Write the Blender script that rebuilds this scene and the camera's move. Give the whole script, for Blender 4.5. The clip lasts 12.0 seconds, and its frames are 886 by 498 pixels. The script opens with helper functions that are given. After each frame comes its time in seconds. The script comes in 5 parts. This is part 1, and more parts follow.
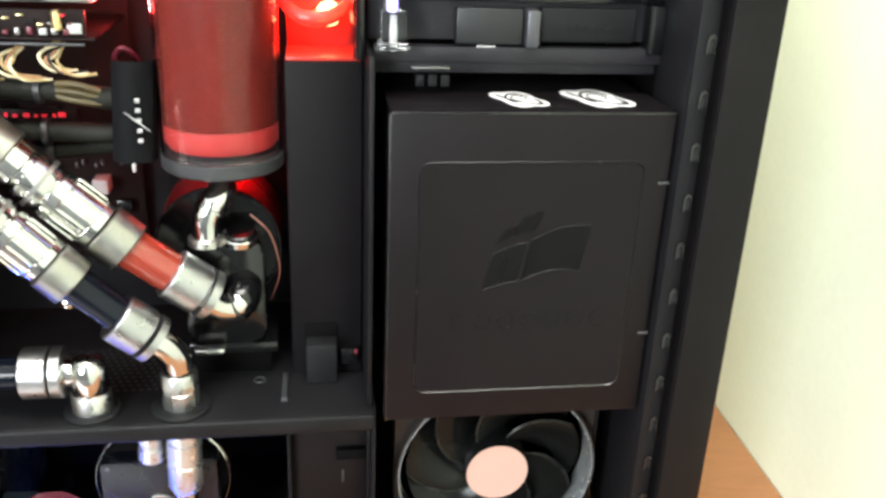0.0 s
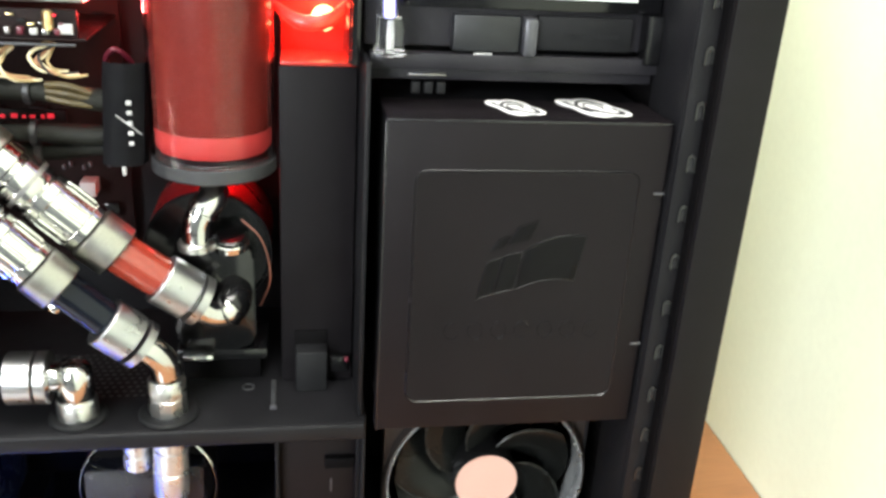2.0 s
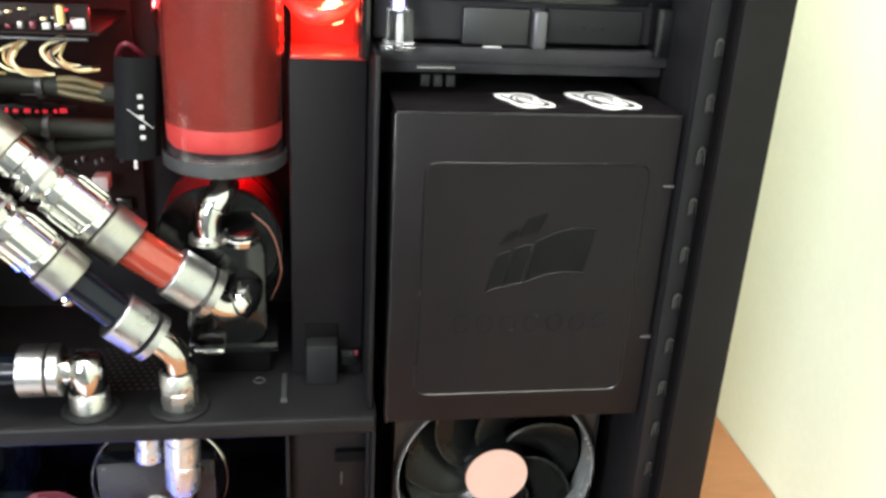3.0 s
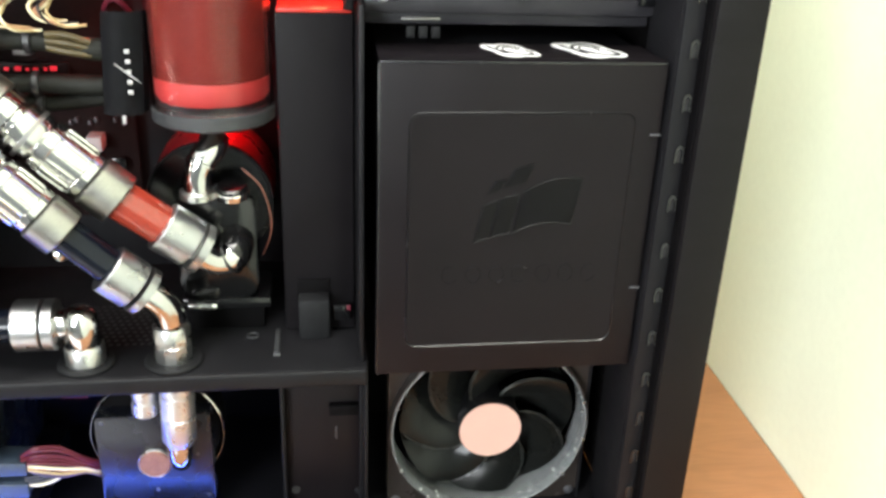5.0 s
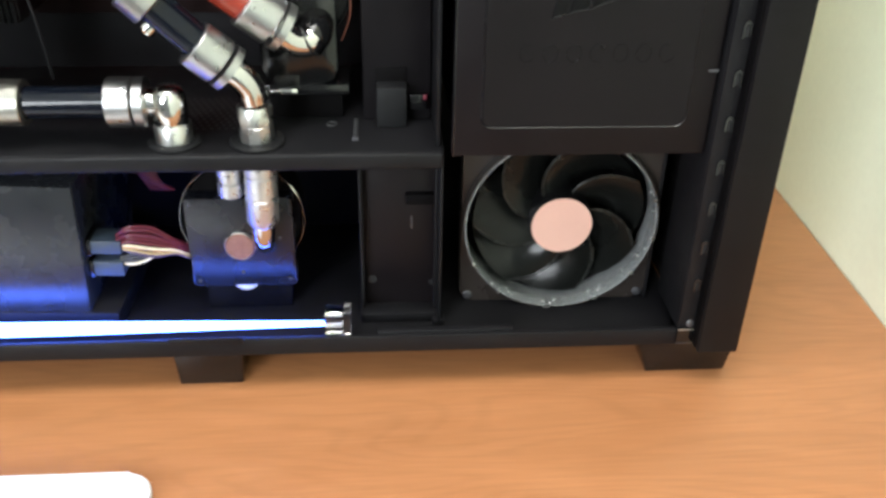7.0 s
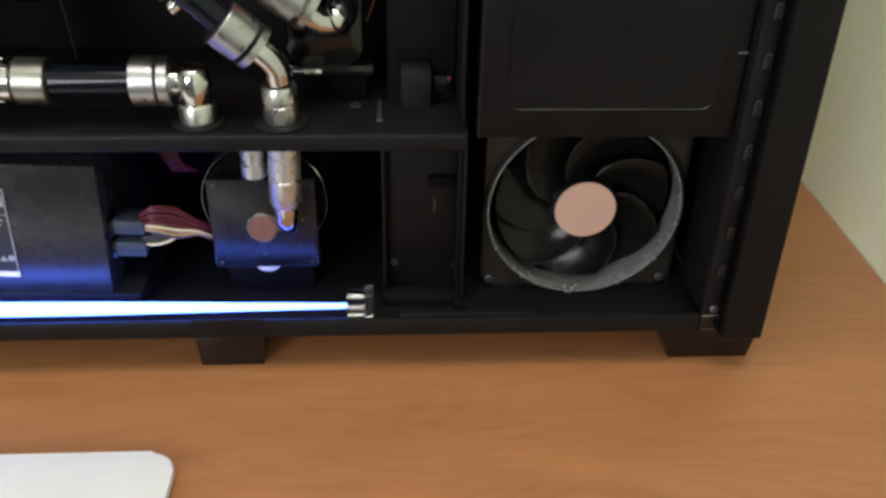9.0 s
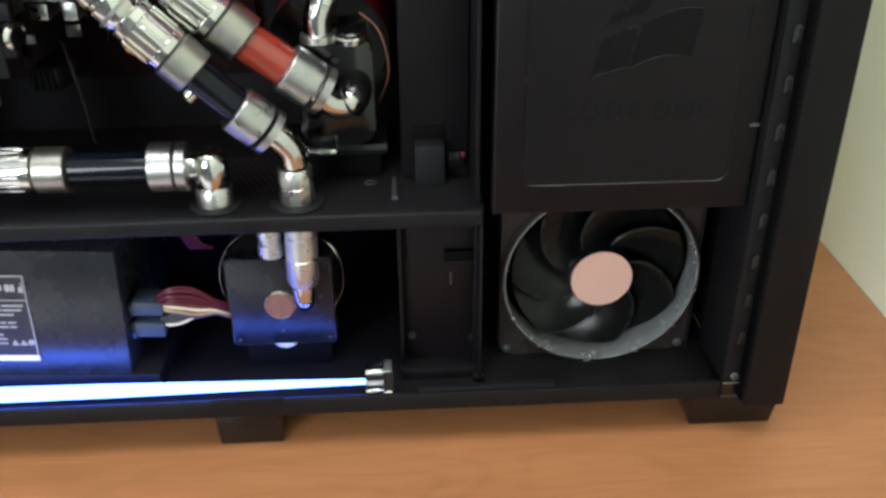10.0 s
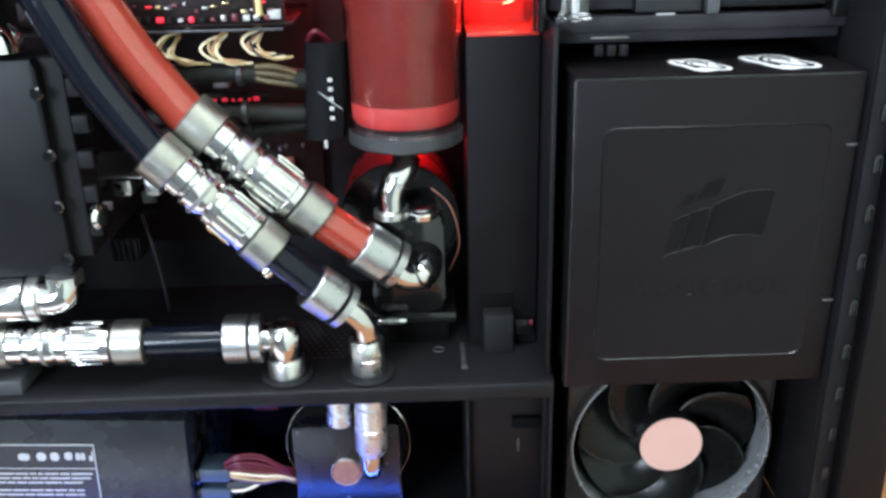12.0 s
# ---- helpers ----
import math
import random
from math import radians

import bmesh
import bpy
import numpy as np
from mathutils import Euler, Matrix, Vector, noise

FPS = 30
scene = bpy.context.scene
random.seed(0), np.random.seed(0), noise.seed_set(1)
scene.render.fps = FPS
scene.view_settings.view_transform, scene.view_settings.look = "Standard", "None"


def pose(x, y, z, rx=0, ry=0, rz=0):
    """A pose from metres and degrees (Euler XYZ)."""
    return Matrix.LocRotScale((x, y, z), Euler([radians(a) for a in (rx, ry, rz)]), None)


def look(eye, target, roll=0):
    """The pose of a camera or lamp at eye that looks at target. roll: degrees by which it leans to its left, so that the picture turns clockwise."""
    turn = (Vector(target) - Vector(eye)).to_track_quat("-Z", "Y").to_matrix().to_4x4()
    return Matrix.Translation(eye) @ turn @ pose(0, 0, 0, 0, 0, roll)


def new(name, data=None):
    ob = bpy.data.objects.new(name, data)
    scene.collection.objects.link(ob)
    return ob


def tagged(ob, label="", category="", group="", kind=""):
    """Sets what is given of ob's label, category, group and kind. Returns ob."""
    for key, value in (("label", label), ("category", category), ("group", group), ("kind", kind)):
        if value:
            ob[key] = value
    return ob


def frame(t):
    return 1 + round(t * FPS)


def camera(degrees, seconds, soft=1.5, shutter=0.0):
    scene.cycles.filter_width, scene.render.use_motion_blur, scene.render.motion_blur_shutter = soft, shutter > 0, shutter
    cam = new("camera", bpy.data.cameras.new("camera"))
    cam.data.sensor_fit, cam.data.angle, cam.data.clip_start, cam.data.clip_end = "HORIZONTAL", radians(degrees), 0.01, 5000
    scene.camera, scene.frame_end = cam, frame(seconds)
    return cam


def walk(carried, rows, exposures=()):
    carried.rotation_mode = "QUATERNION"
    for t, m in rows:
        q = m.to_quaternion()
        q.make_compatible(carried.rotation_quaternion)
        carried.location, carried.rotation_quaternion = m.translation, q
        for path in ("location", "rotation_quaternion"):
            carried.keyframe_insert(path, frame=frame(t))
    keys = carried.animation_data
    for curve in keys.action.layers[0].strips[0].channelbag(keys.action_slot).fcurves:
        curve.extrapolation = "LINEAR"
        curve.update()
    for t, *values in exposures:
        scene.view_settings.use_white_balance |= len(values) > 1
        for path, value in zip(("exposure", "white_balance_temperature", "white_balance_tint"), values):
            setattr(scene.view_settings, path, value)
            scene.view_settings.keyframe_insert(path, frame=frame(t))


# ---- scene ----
cam = camera(52.7, 12.0, soft=3.0)
PATH = [
    (0, (-0.0348, -0.4550, 0.4822), (0.1405, 0.6377, 0.0181), 2.40),
    (0.5, (-0.0395, -0.4545, 0.4931), (0.1649, 0.6461, 0.0608), 3.22),
    (1, (-0.0410, -0.4500, 0.4874), (0.1560, 0.6441, 0.0356), 3.24),
    (1.5, (-0.0442, -0.4491, 0.4855), (0.1502, 0.6448, 0.0320), 3.89),
    (2, (-0.0414, -0.4493, 0.4825), (0.1592, 0.6416, 0.0246), 3.61),
    (2.5, (-0.0402, -0.4494, 0.4805), (0.1557, 0.6403, 0.0177), 3.29),
    (3, (-0.0401, -0.4521, 0.4786), (0.1443, 0.6419, 0.0212), 3.22),
    (5, (-0.0253, -0.4626, 0.4661), (0.1391, 0.6227, -0.0187), 2.28),
    (5.5, (-0.0271, -0.4753, 0.4490), (0.1292, 0.5972, -0.0660), 2.87),
    (6, (-0.0277, -0.4927, 0.4268), (0.0830, 0.5476, -0.1610), 2.15),
    (6.5, (-0.0324, -0.4970, 0.4151), (0.0601, 0.5258, -0.2058), 1.62),
    (7, (-0.0361, -0.4993, 0.4132), (0.0430, 0.5250, -0.2070), 1.21),
    (9, (-0.0441, -0.4994, 0.4063), (0.0203, 0.5201, -0.2233), 1.28),
    (9.5, (-0.0440, -0.4941, 0.4159), (0.0214, 0.5343, -0.1990), 0.92),
    (10, (-0.0480, -0.4892, 0.4257), (0.0039, 0.5592, -0.1558), -0.53),
    (10.5, (-0.0504, -0.4842, 0.4391), (-0.0186, 0.5840, -0.1067), -1.69),
    (11, (-0.0604, -0.4821, 0.4490), (-0.0511, 0.6005, -0.0685), -1.79),
    (11.5, (-0.0707, -0.4756, 0.4592), (-0.0655, 0.6120, -0.0479), -2.04),
    (12, (-0.0734, -0.4728, 0.4673), (-0.0546, 0.6360, 0.0086), -1.42),
]
EXPOSURES = [(0.0, -0.22, 6600, 10), (5.5, -0.22, 6600, 10), (6.5, -0.2, 6500, 10), (7.0, -0.55, 6500, 10), (8.8, -1.6, 6950, 10), (9.5, -1.45, 6800, 10), (10.0, -1.18, 6400, 10), (10.5, -1.0, 6000, 10), (11.0, -0.75, 5800, 10), (11.5, -0.65, 5700, 10), (12.0, -0.55, 5700, 10)]
walk(cam, [(t, look(eye, target, roll)) for t, eye, target, roll in PATH], EXPOSURES)

# ---- light ----
world = bpy.data.worlds.new("world")
world.use_nodes = True
world.node_tree.nodes["Background"].inputs[0].default_value = (0.9, 0.95, 1.0, 1)
world.node_tree.nodes["Background"].inputs[1].default_value = 0.1
scene.world = world


def area_lamp(name, at, target, sx, sy, watts, color):
    data = bpy.data.lights.new(name, "AREA")
    data.shape, data.size, data.size_y, data.energy, data.color = "RECTANGLE", sx, sy, watts, color
    ob = new(name, data)
    ob.matrix_world = look(at, target)
    return ob


def point_lamp(name, at, watts, color, radius=0.004):
    data = bpy.data.lights.new(name, "POINT")
    data.energy, data.color, data.shadow_soft_size = watts, color, radius
    ob = new(name, data)
    ob.location = at
    return ob


CEILING_WATTS, WINDOW_WATTS = 47.0, 185.0
area_lamp("ceiling_lamp", (-0.04, -0.42, 1.66), (-0.04, -0.38, 0.0), 1.2, 0.6, CEILING_WATTS, (1.0, 0.985, 0.96))
area_lamp("window_lamp", (-1.25, -2.45, 0.85), (0.3, 0.0, 0.25), 1.4, 1.2, WINDOW_WATTS, (0.90, 0.96, 1.0))
point_lamp("red_led_lamp", (-0.0269, 0.0810, 0.4294), 0.80, (1.0, 0.15, 0.085))
# added red fill for reservoir edge, couplings and cables
point_lamp("red_side_fill", (-0.1378, 0.0960, 0.4046), 0.20, (1.0, 0.05, 0.05))
# added red fill above the pump head, no such source there
point_lamp("pump_red_fill", (-0.0800, 0.1000, 0.3125), 0.10, (1.0, 0.03, 0.04))

# ---- materials ----


def material(name, color, rough=0.5, metal=0.0, vary=0.15, scale=30.0, fine=400.0, bump=0.05, stretch=(1, 1, 1), coat=0.0, spec=0.5):
    m = bpy.data.materials.new(name)
    m.use_nodes = True
    nt = m.node_tree
    b = nt.nodes["Principled BSDF"]
    tc = nt.nodes.new("ShaderNodeTexCoord")
    mp = nt.nodes.new("ShaderNodeMapping")
    mp.inputs["Scale"].default_value = stretch
    nt.links.new(tc.outputs["Object"], mp.inputs["Vector"])
    n1 = nt.nodes.new("ShaderNodeTexNoise")
    n1.inputs["Scale"].default_value, n1.inputs["Detail"].default_value = scale, 4
    n2 = nt.nodes.new("ShaderNodeTexNoise")
    n2.inputs["Scale"].default_value, n2.inputs["Detail"].default_value = fine, 2
    for n in (n1, n2):
        nt.links.new(mp.outputs[0], n.inputs["Vector"])
    add = nt.nodes.new("ShaderNodeMath")
    add.operation = "ADD"
    nt.links.new(n1.outputs[0], add.inputs[0])
    nt.links.new(n2.outputs[0], add.inputs[1])
    ramp = nt.nodes.new("ShaderNodeMapRange")
    ramp.inputs[1].default_value, ramp.inputs[2].default_value = 0.6, 1.4
    ramp.inputs[3].default_value, ramp.inputs[4].default_value = 1 - vary, 1 + vary
    nt.links.new(add.outputs[0], ramp.inputs[0])
    mul = nt.nodes.new("ShaderNodeVectorMath")
    mul.operation = "SCALE"
    mul.inputs[0].default_value = color
    nt.links.new(ramp.outputs[0], mul.inputs["Scale"])
    nt.links.new(mul.outputs[0], b.inputs["Base Color"])
    rr = nt.nodes.new("ShaderNodeMapRange")
    rr.inputs[1].default_value, rr.inputs[2].default_value = 0.3, 0.7
    rr.inputs[3].default_value, rr.inputs[4].default_value = max(0.02, rough * 0.8), min(1, rough * 1.2)
    nt.links.new(n1.outputs[0], rr.inputs[0])
    nt.links.new(rr.outputs[0], b.inputs["Roughness"])
    b.inputs["Metallic"].default_value = metal
    b.inputs["Coat Weight"].default_value = coat
    b.inputs["Specular IOR Level"].default_value = spec
    if bump:
        bp = nt.nodes.new("ShaderNodeBump")
        bp.inputs["Strength"].default_value, bp.inputs["Distance"].default_value = bump, 0.001
        nt.links.new(n2.outputs[0], bp.inputs["Height"])
        nt.links.new(bp.outputs[0], b.inputs["Normal"])
    return m


def glowing(name, color, strength):
    m = bpy.data.materials.new(name)
    m.use_nodes = True
    b = m.node_tree.nodes["Principled BSDF"]
    b.inputs["Base Color"].default_value = (*color, 1)
    b.inputs["Emission Color"].default_value = (*color, 1)
    b.inputs["Emission Strength"].default_value = strength
    return m


def clear(name, color, rough=0.03, ior=1.45, transmit=1.0):
    m = bpy.data.materials.new(name)
    m.use_nodes = True
    b = m.node_tree.nodes["Principled BSDF"]
    b.inputs["Base Color"].default_value = (*color, 1)
    b.inputs["Roughness"].default_value = rough
    b.inputs["IOR"].default_value = ior
    b.inputs["Transmission Weight"].default_value = transmit
    return m


def wood_material():
    m = bpy.data.materials.new("desk_wood")
    m.use_nodes = True
    nt = m.node_tree
    b = nt.nodes["Principled BSDF"]
    tc = nt.nodes.new("ShaderNodeTexCoord")
    mp = nt.nodes.new("ShaderNodeMapping")
    mp.inputs["Scale"].default_value = (2.4, 10, 10)
    nt.links.new(tc.outputs["Object"], mp.inputs["Vector"])
    warp = nt.nodes.new("ShaderNodeTexNoise")
    warp.inputs["Scale"].default_value, warp.inputs["Detail"].default_value = 2.2, 3
    nt.links.new(mp.outputs[0], warp.inputs["Vector"])
    wave = nt.nodes.new("ShaderNodeTexNoise")
    wave.inputs["Scale"].default_value, wave.inputs["Detail"].default_value, wave.inputs["Distortion"].default_value = 3.0, 6, 1.6
    nt.links.new(mp.outputs[0], wave.inputs["Vector"])
    mp2 = nt.nodes.new("ShaderNodeMapping")
    mp2.inputs["Scale"].default_value = (6, 160, 160)
    nt.links.new(tc.outputs["Object"], mp2.inputs["Vector"])
    fine = nt.nodes.new("ShaderNodeTexNoise")
    fine.inputs["Scale"].default_value, fine.inputs["Detail"].default_value = 3.0, 3
    nt.links.new(mp2.outputs[0], fine.inputs["Vector"])
    r1 = nt.nodes.new("ShaderNodeValToRGB")
    r1.color_ramp.elements[0].position, r1.color_ramp.elements[0].color = 0.25, (0.365, 0.149, 0.060, 1)
    r1.color_ramp.elements[1].position, r1.color_ramp.elements[1].color = 0.78, (0.425, 0.184, 0.079, 1)
    nt.links.new(wave.outputs[0], r1.inputs[0])
    r2 = nt.nodes.new("ShaderNodeMapRange")
    r2.inputs[1].default_value, r2.inputs[2].default_value = 0.3, 0.7
    r2.inputs[3].default_value, r2.inputs[4].default_value = 0.93, 1.06
    nt.links.new(fine.outputs[0], r2.inputs[0])
    r3 = nt.nodes.new("ShaderNodeMapRange")
    r3.inputs[1].default_value, r3.inputs[2].default_value = 0.3, 0.7
    r3.inputs[3].default_value, r3.inputs[4].default_value = 0.94, 1.06
    nt.links.new(warp.outputs[0], r3.inputs[0])
    k = nt.nodes.new("ShaderNodeMath")
    k.operation = "MULTIPLY"
    nt.links.new(r2.outputs[0], k.inputs[0])
    nt.links.new(r3.outputs[0], k.inputs[1])
    # thin cathedral growth lines: level lines of a stretched noise
    mp3 = nt.nodes.new("ShaderNodeMapping")
    mp3.inputs["Scale"].default_value = (1.5, 9, 9)
    nt.links.new(tc.outputs["Object"], mp3.inputs["Vector"])
    hill = nt.nodes.new("ShaderNodeTexNoise")
    hill.inputs["Scale"].default_value, hill.inputs["Detail"].default_value, hill.inputs["Distortion"].default_value = 1.7, 1.5, 0.35
    nt.links.new(mp3.outputs[0], hill.inputs["Vector"])
    steps = nt.nodes.new("ShaderNodeMath")
    steps.operation = "MULTIPLY"
    steps.inputs[1].default_value = 120.0
    nt.links.new(hill.outputs[0], steps.inputs[0])
    wavy = nt.nodes.new("ShaderNodeMath")
    wavy.operation = "SINE"
    nt.links.new(steps.outputs[0], wavy.inputs[0])
    line = nt.nodes.new("ShaderNodeMapRange")
    line.inputs[1].default_value, line.inputs[2].default_value = 0.1, 1.0
    line.inputs[3].default_value, line.inputs[4].default_value = 1.0, 0.935
    nt.links.new(wavy.outputs[0], line.inputs[0])
    k2 = nt.nodes.new("ShaderNodeMath")
    k2.operation = "MULTIPLY"
    nt.links.new(k.outputs[0], k2.inputs[0])
    nt.links.new(line.outputs[0], k2.inputs[1])
    mul = nt.nodes.new("ShaderNodeVectorMath")
    mul.operation = "SCALE"
    nt.links.new(r1.outputs[0], mul.inputs[0])
    nt.links.new(k2.outputs[0], mul.inputs["Scale"])
    nt.links.new(mul.outputs[0], b.inputs["Base Color"])
    b.inputs["Roughness"].default_value = 0.38
    bp = nt.nodes.new("ShaderNodeBump")
    bp.inputs["Strength"].default_value, bp.inputs["Distance"].default_value = 0.08, 0.0005
    nt.links.new(fine.outputs[0], bp.inputs["Height"])
    nt.links.new(bp.outputs[0], b.inputs["Normal"])
    return m


WOOD = wood_material()
WALL = material("cream_wall_paint", (0.80, 0.84, 0.675), 0.75, vary=0.03, scale=6, fine=150, bump=0.12)
FAR_WALL = material("grey_wall_paint", (0.26, 0.27, 0.28), 0.8, vary=0.04, scale=6, fine=150, bump=0.1)
CEIL = material("white_ceiling_paint", (0.8, 0.8, 0.78), 0.8, vary=0.03, scale=5, fine=120, bump=0.1)
FLOOR = material("grey_carpet", (0.12, 0.12, 0.12), 0.95, vary=0.3, scale=60, fine=500, bump=0.5)
STEEL = material("black_powder_coat", (0.0092, 0.0090, 0.0102), 0.45, vary=0.2, scale=25, fine=900, bump=0.12, spec=0.15)
# lighter copy of the powder coat, makes up for light missing in the bays
BAY_STEEL = material("lightened_bay_steel", (0.019, 0.018, 0.021), 0.42, vary=0.25, scale=25, fine=900, bump=0.12, spec=0.25)
COVER = material("black_textured_plastic", (0.0068, 0.0054, 0.0063), 0.40, vary=0.18, scale=18, fine=1400, bump=0.15, spec=0.16)
GLOSS = material("black_gloss_plastic", (0.005, 0.005, 0.0055), 0.14, vary=0.2, scale=40, fine=600, bump=0.02)
BEZEL = material("black_brushed_bezel", (0.0080, 0.0073, 0.0075), 0.45, spec=0.12, vary=0.2, scale=30, fine=500, bump=0.05, stretch=(1, 1, 8))
BLADE = material("dark_smoked_blade", (0.012, 0.0130, 0.0122), 0.20, vary=0.1, scale=40, fine=600, bump=0.0, spec=0.4)
EDGE_GLOSS = material("worn_black_edge", (0.010, 0.010, 0.011), 0.24, vary=0.2, scale=60, fine=700, bump=0.05, spec=0.6)
BLADE_EDGE = material("rounded_blade_edge", (0.013, 0.014, 0.013), 0.28, vary=0.1, scale=60, fine=700, bump=0.0, spec=0.4)
EMBLEM = material("black_satin_emblem", (0.0046, 0.0044, 0.0048), 0.40, vary=0.1, scale=40, fine=600, bump=0.02, spec=0.10)
RUBBER = material("dark_rubber", (0.010, 0.0102, 0.011), 0.6, spec=0.15, vary=0.15, scale=60, fine=900, bump=0.1)
DELRIN = material("grey_delrin", (0.034, 0.035, 0.037), 0.5, spec=0.4, vary=0.1, scale=60, fine=900, bump=0.05)
CHROME = material("polished_chrome", (0.66, 0.655, 0.645), 0.11, 1.0, vary=0.06, scale=90, fine=700, bump=0.02)
NICKEL = material("brushed_nickel", (0.60, 0.60, 0.58), 0.32, 1.0, vary=0.1, scale=120, fine=900, bump=0.05)
SATIN = material("satin_nickel", (0.66, 0.66, 0.65), 0.30, 1.0, vary=0.1, scale=120, fine=900, bump=0.04)
KNURL = material("finely_turned_nickel", (0.46, 0.465, 0.47), 0.32, 1.0, vary=0.08, scale=150, fine=1600, bump=0.10)
STEM = material("pale_satin_stem", (0.62, 0.63, 0.65), 0.30, 0.85, vary=0.08, scale=150, fine=900, bump=0.03)
GRIP = material("dull_grey_metal", (0.10, 0.10, 0.11), 0.35, 0.6, vary=0.1, scale=120, fine=900, bump=0.05)
DULL = material("grey_metal", (0.33, 0.32, 0.31), 0.38, 0.9, vary=0.1, scale=120, fine=900, bump=0.05)
COLLAR = material("satin_steel_collar", (0.37, 0.365, 0.33), 0.36, 1.0, vary=0.12, scale=120, fine=900, bump=0.06)
COPPER = material("copper_disc", (0.26, 0.135, 0.10), 0.36, 0.35, vary=0.25, scale=200, fine=900, bump=0.1)
PINK = material("pink_paper_sticker", (0.62, 0.38, 0.32), 0.7, vary=0.04, scale=60, fine=900, bump=0.03)
WHITE = material("white_vinyl", (0.85, 0.85, 0.84), 0.5, vary=0.04, scale=60, fine=700, bump=0.02)
INK = material("dark_ink", (0.015, 0.015, 0.016), 0.5, vary=0.1, scale=60, fine=700, bump=0)
PRINT = material("pale_print", (0.40, 0.40, 0.40), 0.5, vary=0.1, scale=200, fine=900, bump=0)
TRAY = material("white_plastic", (0.82, 0.83, 0.85), 0.35, vary=0.03, scale=20, fine=500, bump=0.02)
RED_HOSE = material("red_tubing", (0.25, 0.034, 0.020), 0.10, vary=0.12, scale=60, fine=500, bump=0.02, coat=0.5)
BLACK_HOSE = material("black_tubing", (0.0045, 0.006, 0.0105), 0.11, vary=0.15, scale=60, fine=500, bump=0.02, coat=0.0, spec=0.28)
PSU_PAINT = material("dark_grey_psu_paint", (0.0155, 0.0170, 0.0205), 0.27, spec=0.55, vary=0.12, scale=40, fine=1200, bump=0.08)
# grey plastic with the cathode's blue light tinted into its colour
PLUG = material("blue_lit_plug_plastic", (0.035, 0.05, 0.075), 0.5, vary=0.1, scale=60, fine=800, bump=0.05)
PUMP_PAINT = material("dark_satin_pump_plate", (0.0060, 0.0068, 0.0105), 0.27, spec=0.5, vary=0.12, scale=40, fine=1200, bump=0.06)
COLUMN = material("matte_column_plastic", (0.0062, 0.0054, 0.0062), 0.55, spec=0.10, vary=0.2, scale=30, fine=900, bump=0.1)
FLAT_BLACK = material("flat_black_panel", (0.0040, 0.0037, 0.0040), 0.6, spec=0.03, vary=0.2, scale=30, fine=900, bump=0.1)
SMOKED_FRAME = material("smoked_fan_frame", (0.027, 0.022, 0.020), 0.30, spec=0.3, vary=0.2, scale=30, fine=900, bump=0.03)
BLOCK = material("dark_grey_block", (0.0050, 0.0055, 0.0068), 0.45, spec=0.2, vary=0.15, scale=30, fine=900, bump=0.08)
DRIVE = material("dark_blue_grey_plastic", (0.0085, 0.0092, 0.011), 0.45, vary=0.15, scale=40, fine=900, bump=0.08)
PCB = material("red_black_circuit_board", (0.010, 0.005, 0.005), 0.5, spec=0.15, vary=0.5, scale=90, fine=600, bump=0.2)
SLEEVE = material("braided_cable_sleeve", (0.0085, 0.009, 0.0068), 0.6, spec=0.25, vary=0.4, scale=300, fine=1200, bump=0.6)
FROST = clear("frosted_clear_plastic", (0.62, 0.65, 0.66), 0.14, 1.45, 0.70)
TUBE_WALL = clear("thin_clear_tube", (1.0, 0.97, 0.96), 0.06, 1.22)
ACRYLIC = clear("clear_acrylic", (0.96, 0.98, 1.0), 0.04, 1.49)
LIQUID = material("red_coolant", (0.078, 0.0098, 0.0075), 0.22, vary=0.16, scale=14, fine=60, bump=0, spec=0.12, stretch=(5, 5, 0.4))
# emission in the coolant stands in for LED light from the base
GLOW_RED = glowing("coolant_self_glow", (0.22, 0.013, 0.012), 0.45)
RED_LED = glowing("red_led", (1.0, 0.16, 0.07), 26.0)
RED_PLASTIC = clear("red_translucent_plastic", (0.95, 0.08, 0.06), 0.25, 1.45, 0.6)
# red light mirrored by the black pump head, put into the colour
RED_BAND = material("red_reflection_band", (0.55, 0.035, 0.045), 0.30, 0.7, vary=0.1, scale=80, fine=700, bump=0.03)
# faint emission imitates red LED light on small parts that are no lamps
RED_MARK = glowing("red_glow_mark", (1.0, 0.03, 0.06), 0.5)
BLUE_TUBE = glowing("blue_white_cathode", (0.075, 0.165, 1.0), 33.0)
YELLOW_W = material("yellow_wire", (0.42, 0.31, 0.15), 0.4, vary=0.1, scale=200)
ORANGE_W = material("orange_wire", (0.40, 0.20, 0.11), 0.4, vary=0.1, scale=200)
CREAM_W = material("cream_wire", (0.75, 0.66, 0.45), 0.4, vary=0.1, scale=200)
RED_W = material("dark_red_wire", (0.10, 0.010, 0.020), 0.4, vary=0.1, scale=200)
BLACK_W = material("black_wire", (0.02, 0.02, 0.022), 0.4, vary=0.1, scale=200)
BLUE_W = material("violet_wire", (0.05, 0.030, 0.09), 0.4, vary=0.1, scale=200)
GOLD = material("brass_contact", (0.75, 0.60, 0.30), 0.3, 1.0, vary=0.1, scale=200)

# ---- mesh helpers ----


def thing(name, at, label, category, group="", kind=""):
    ob = new(name)
    ob.empty_display_size = 0.01
    ob.location = at
    return tagged(ob, label, category, group, kind)


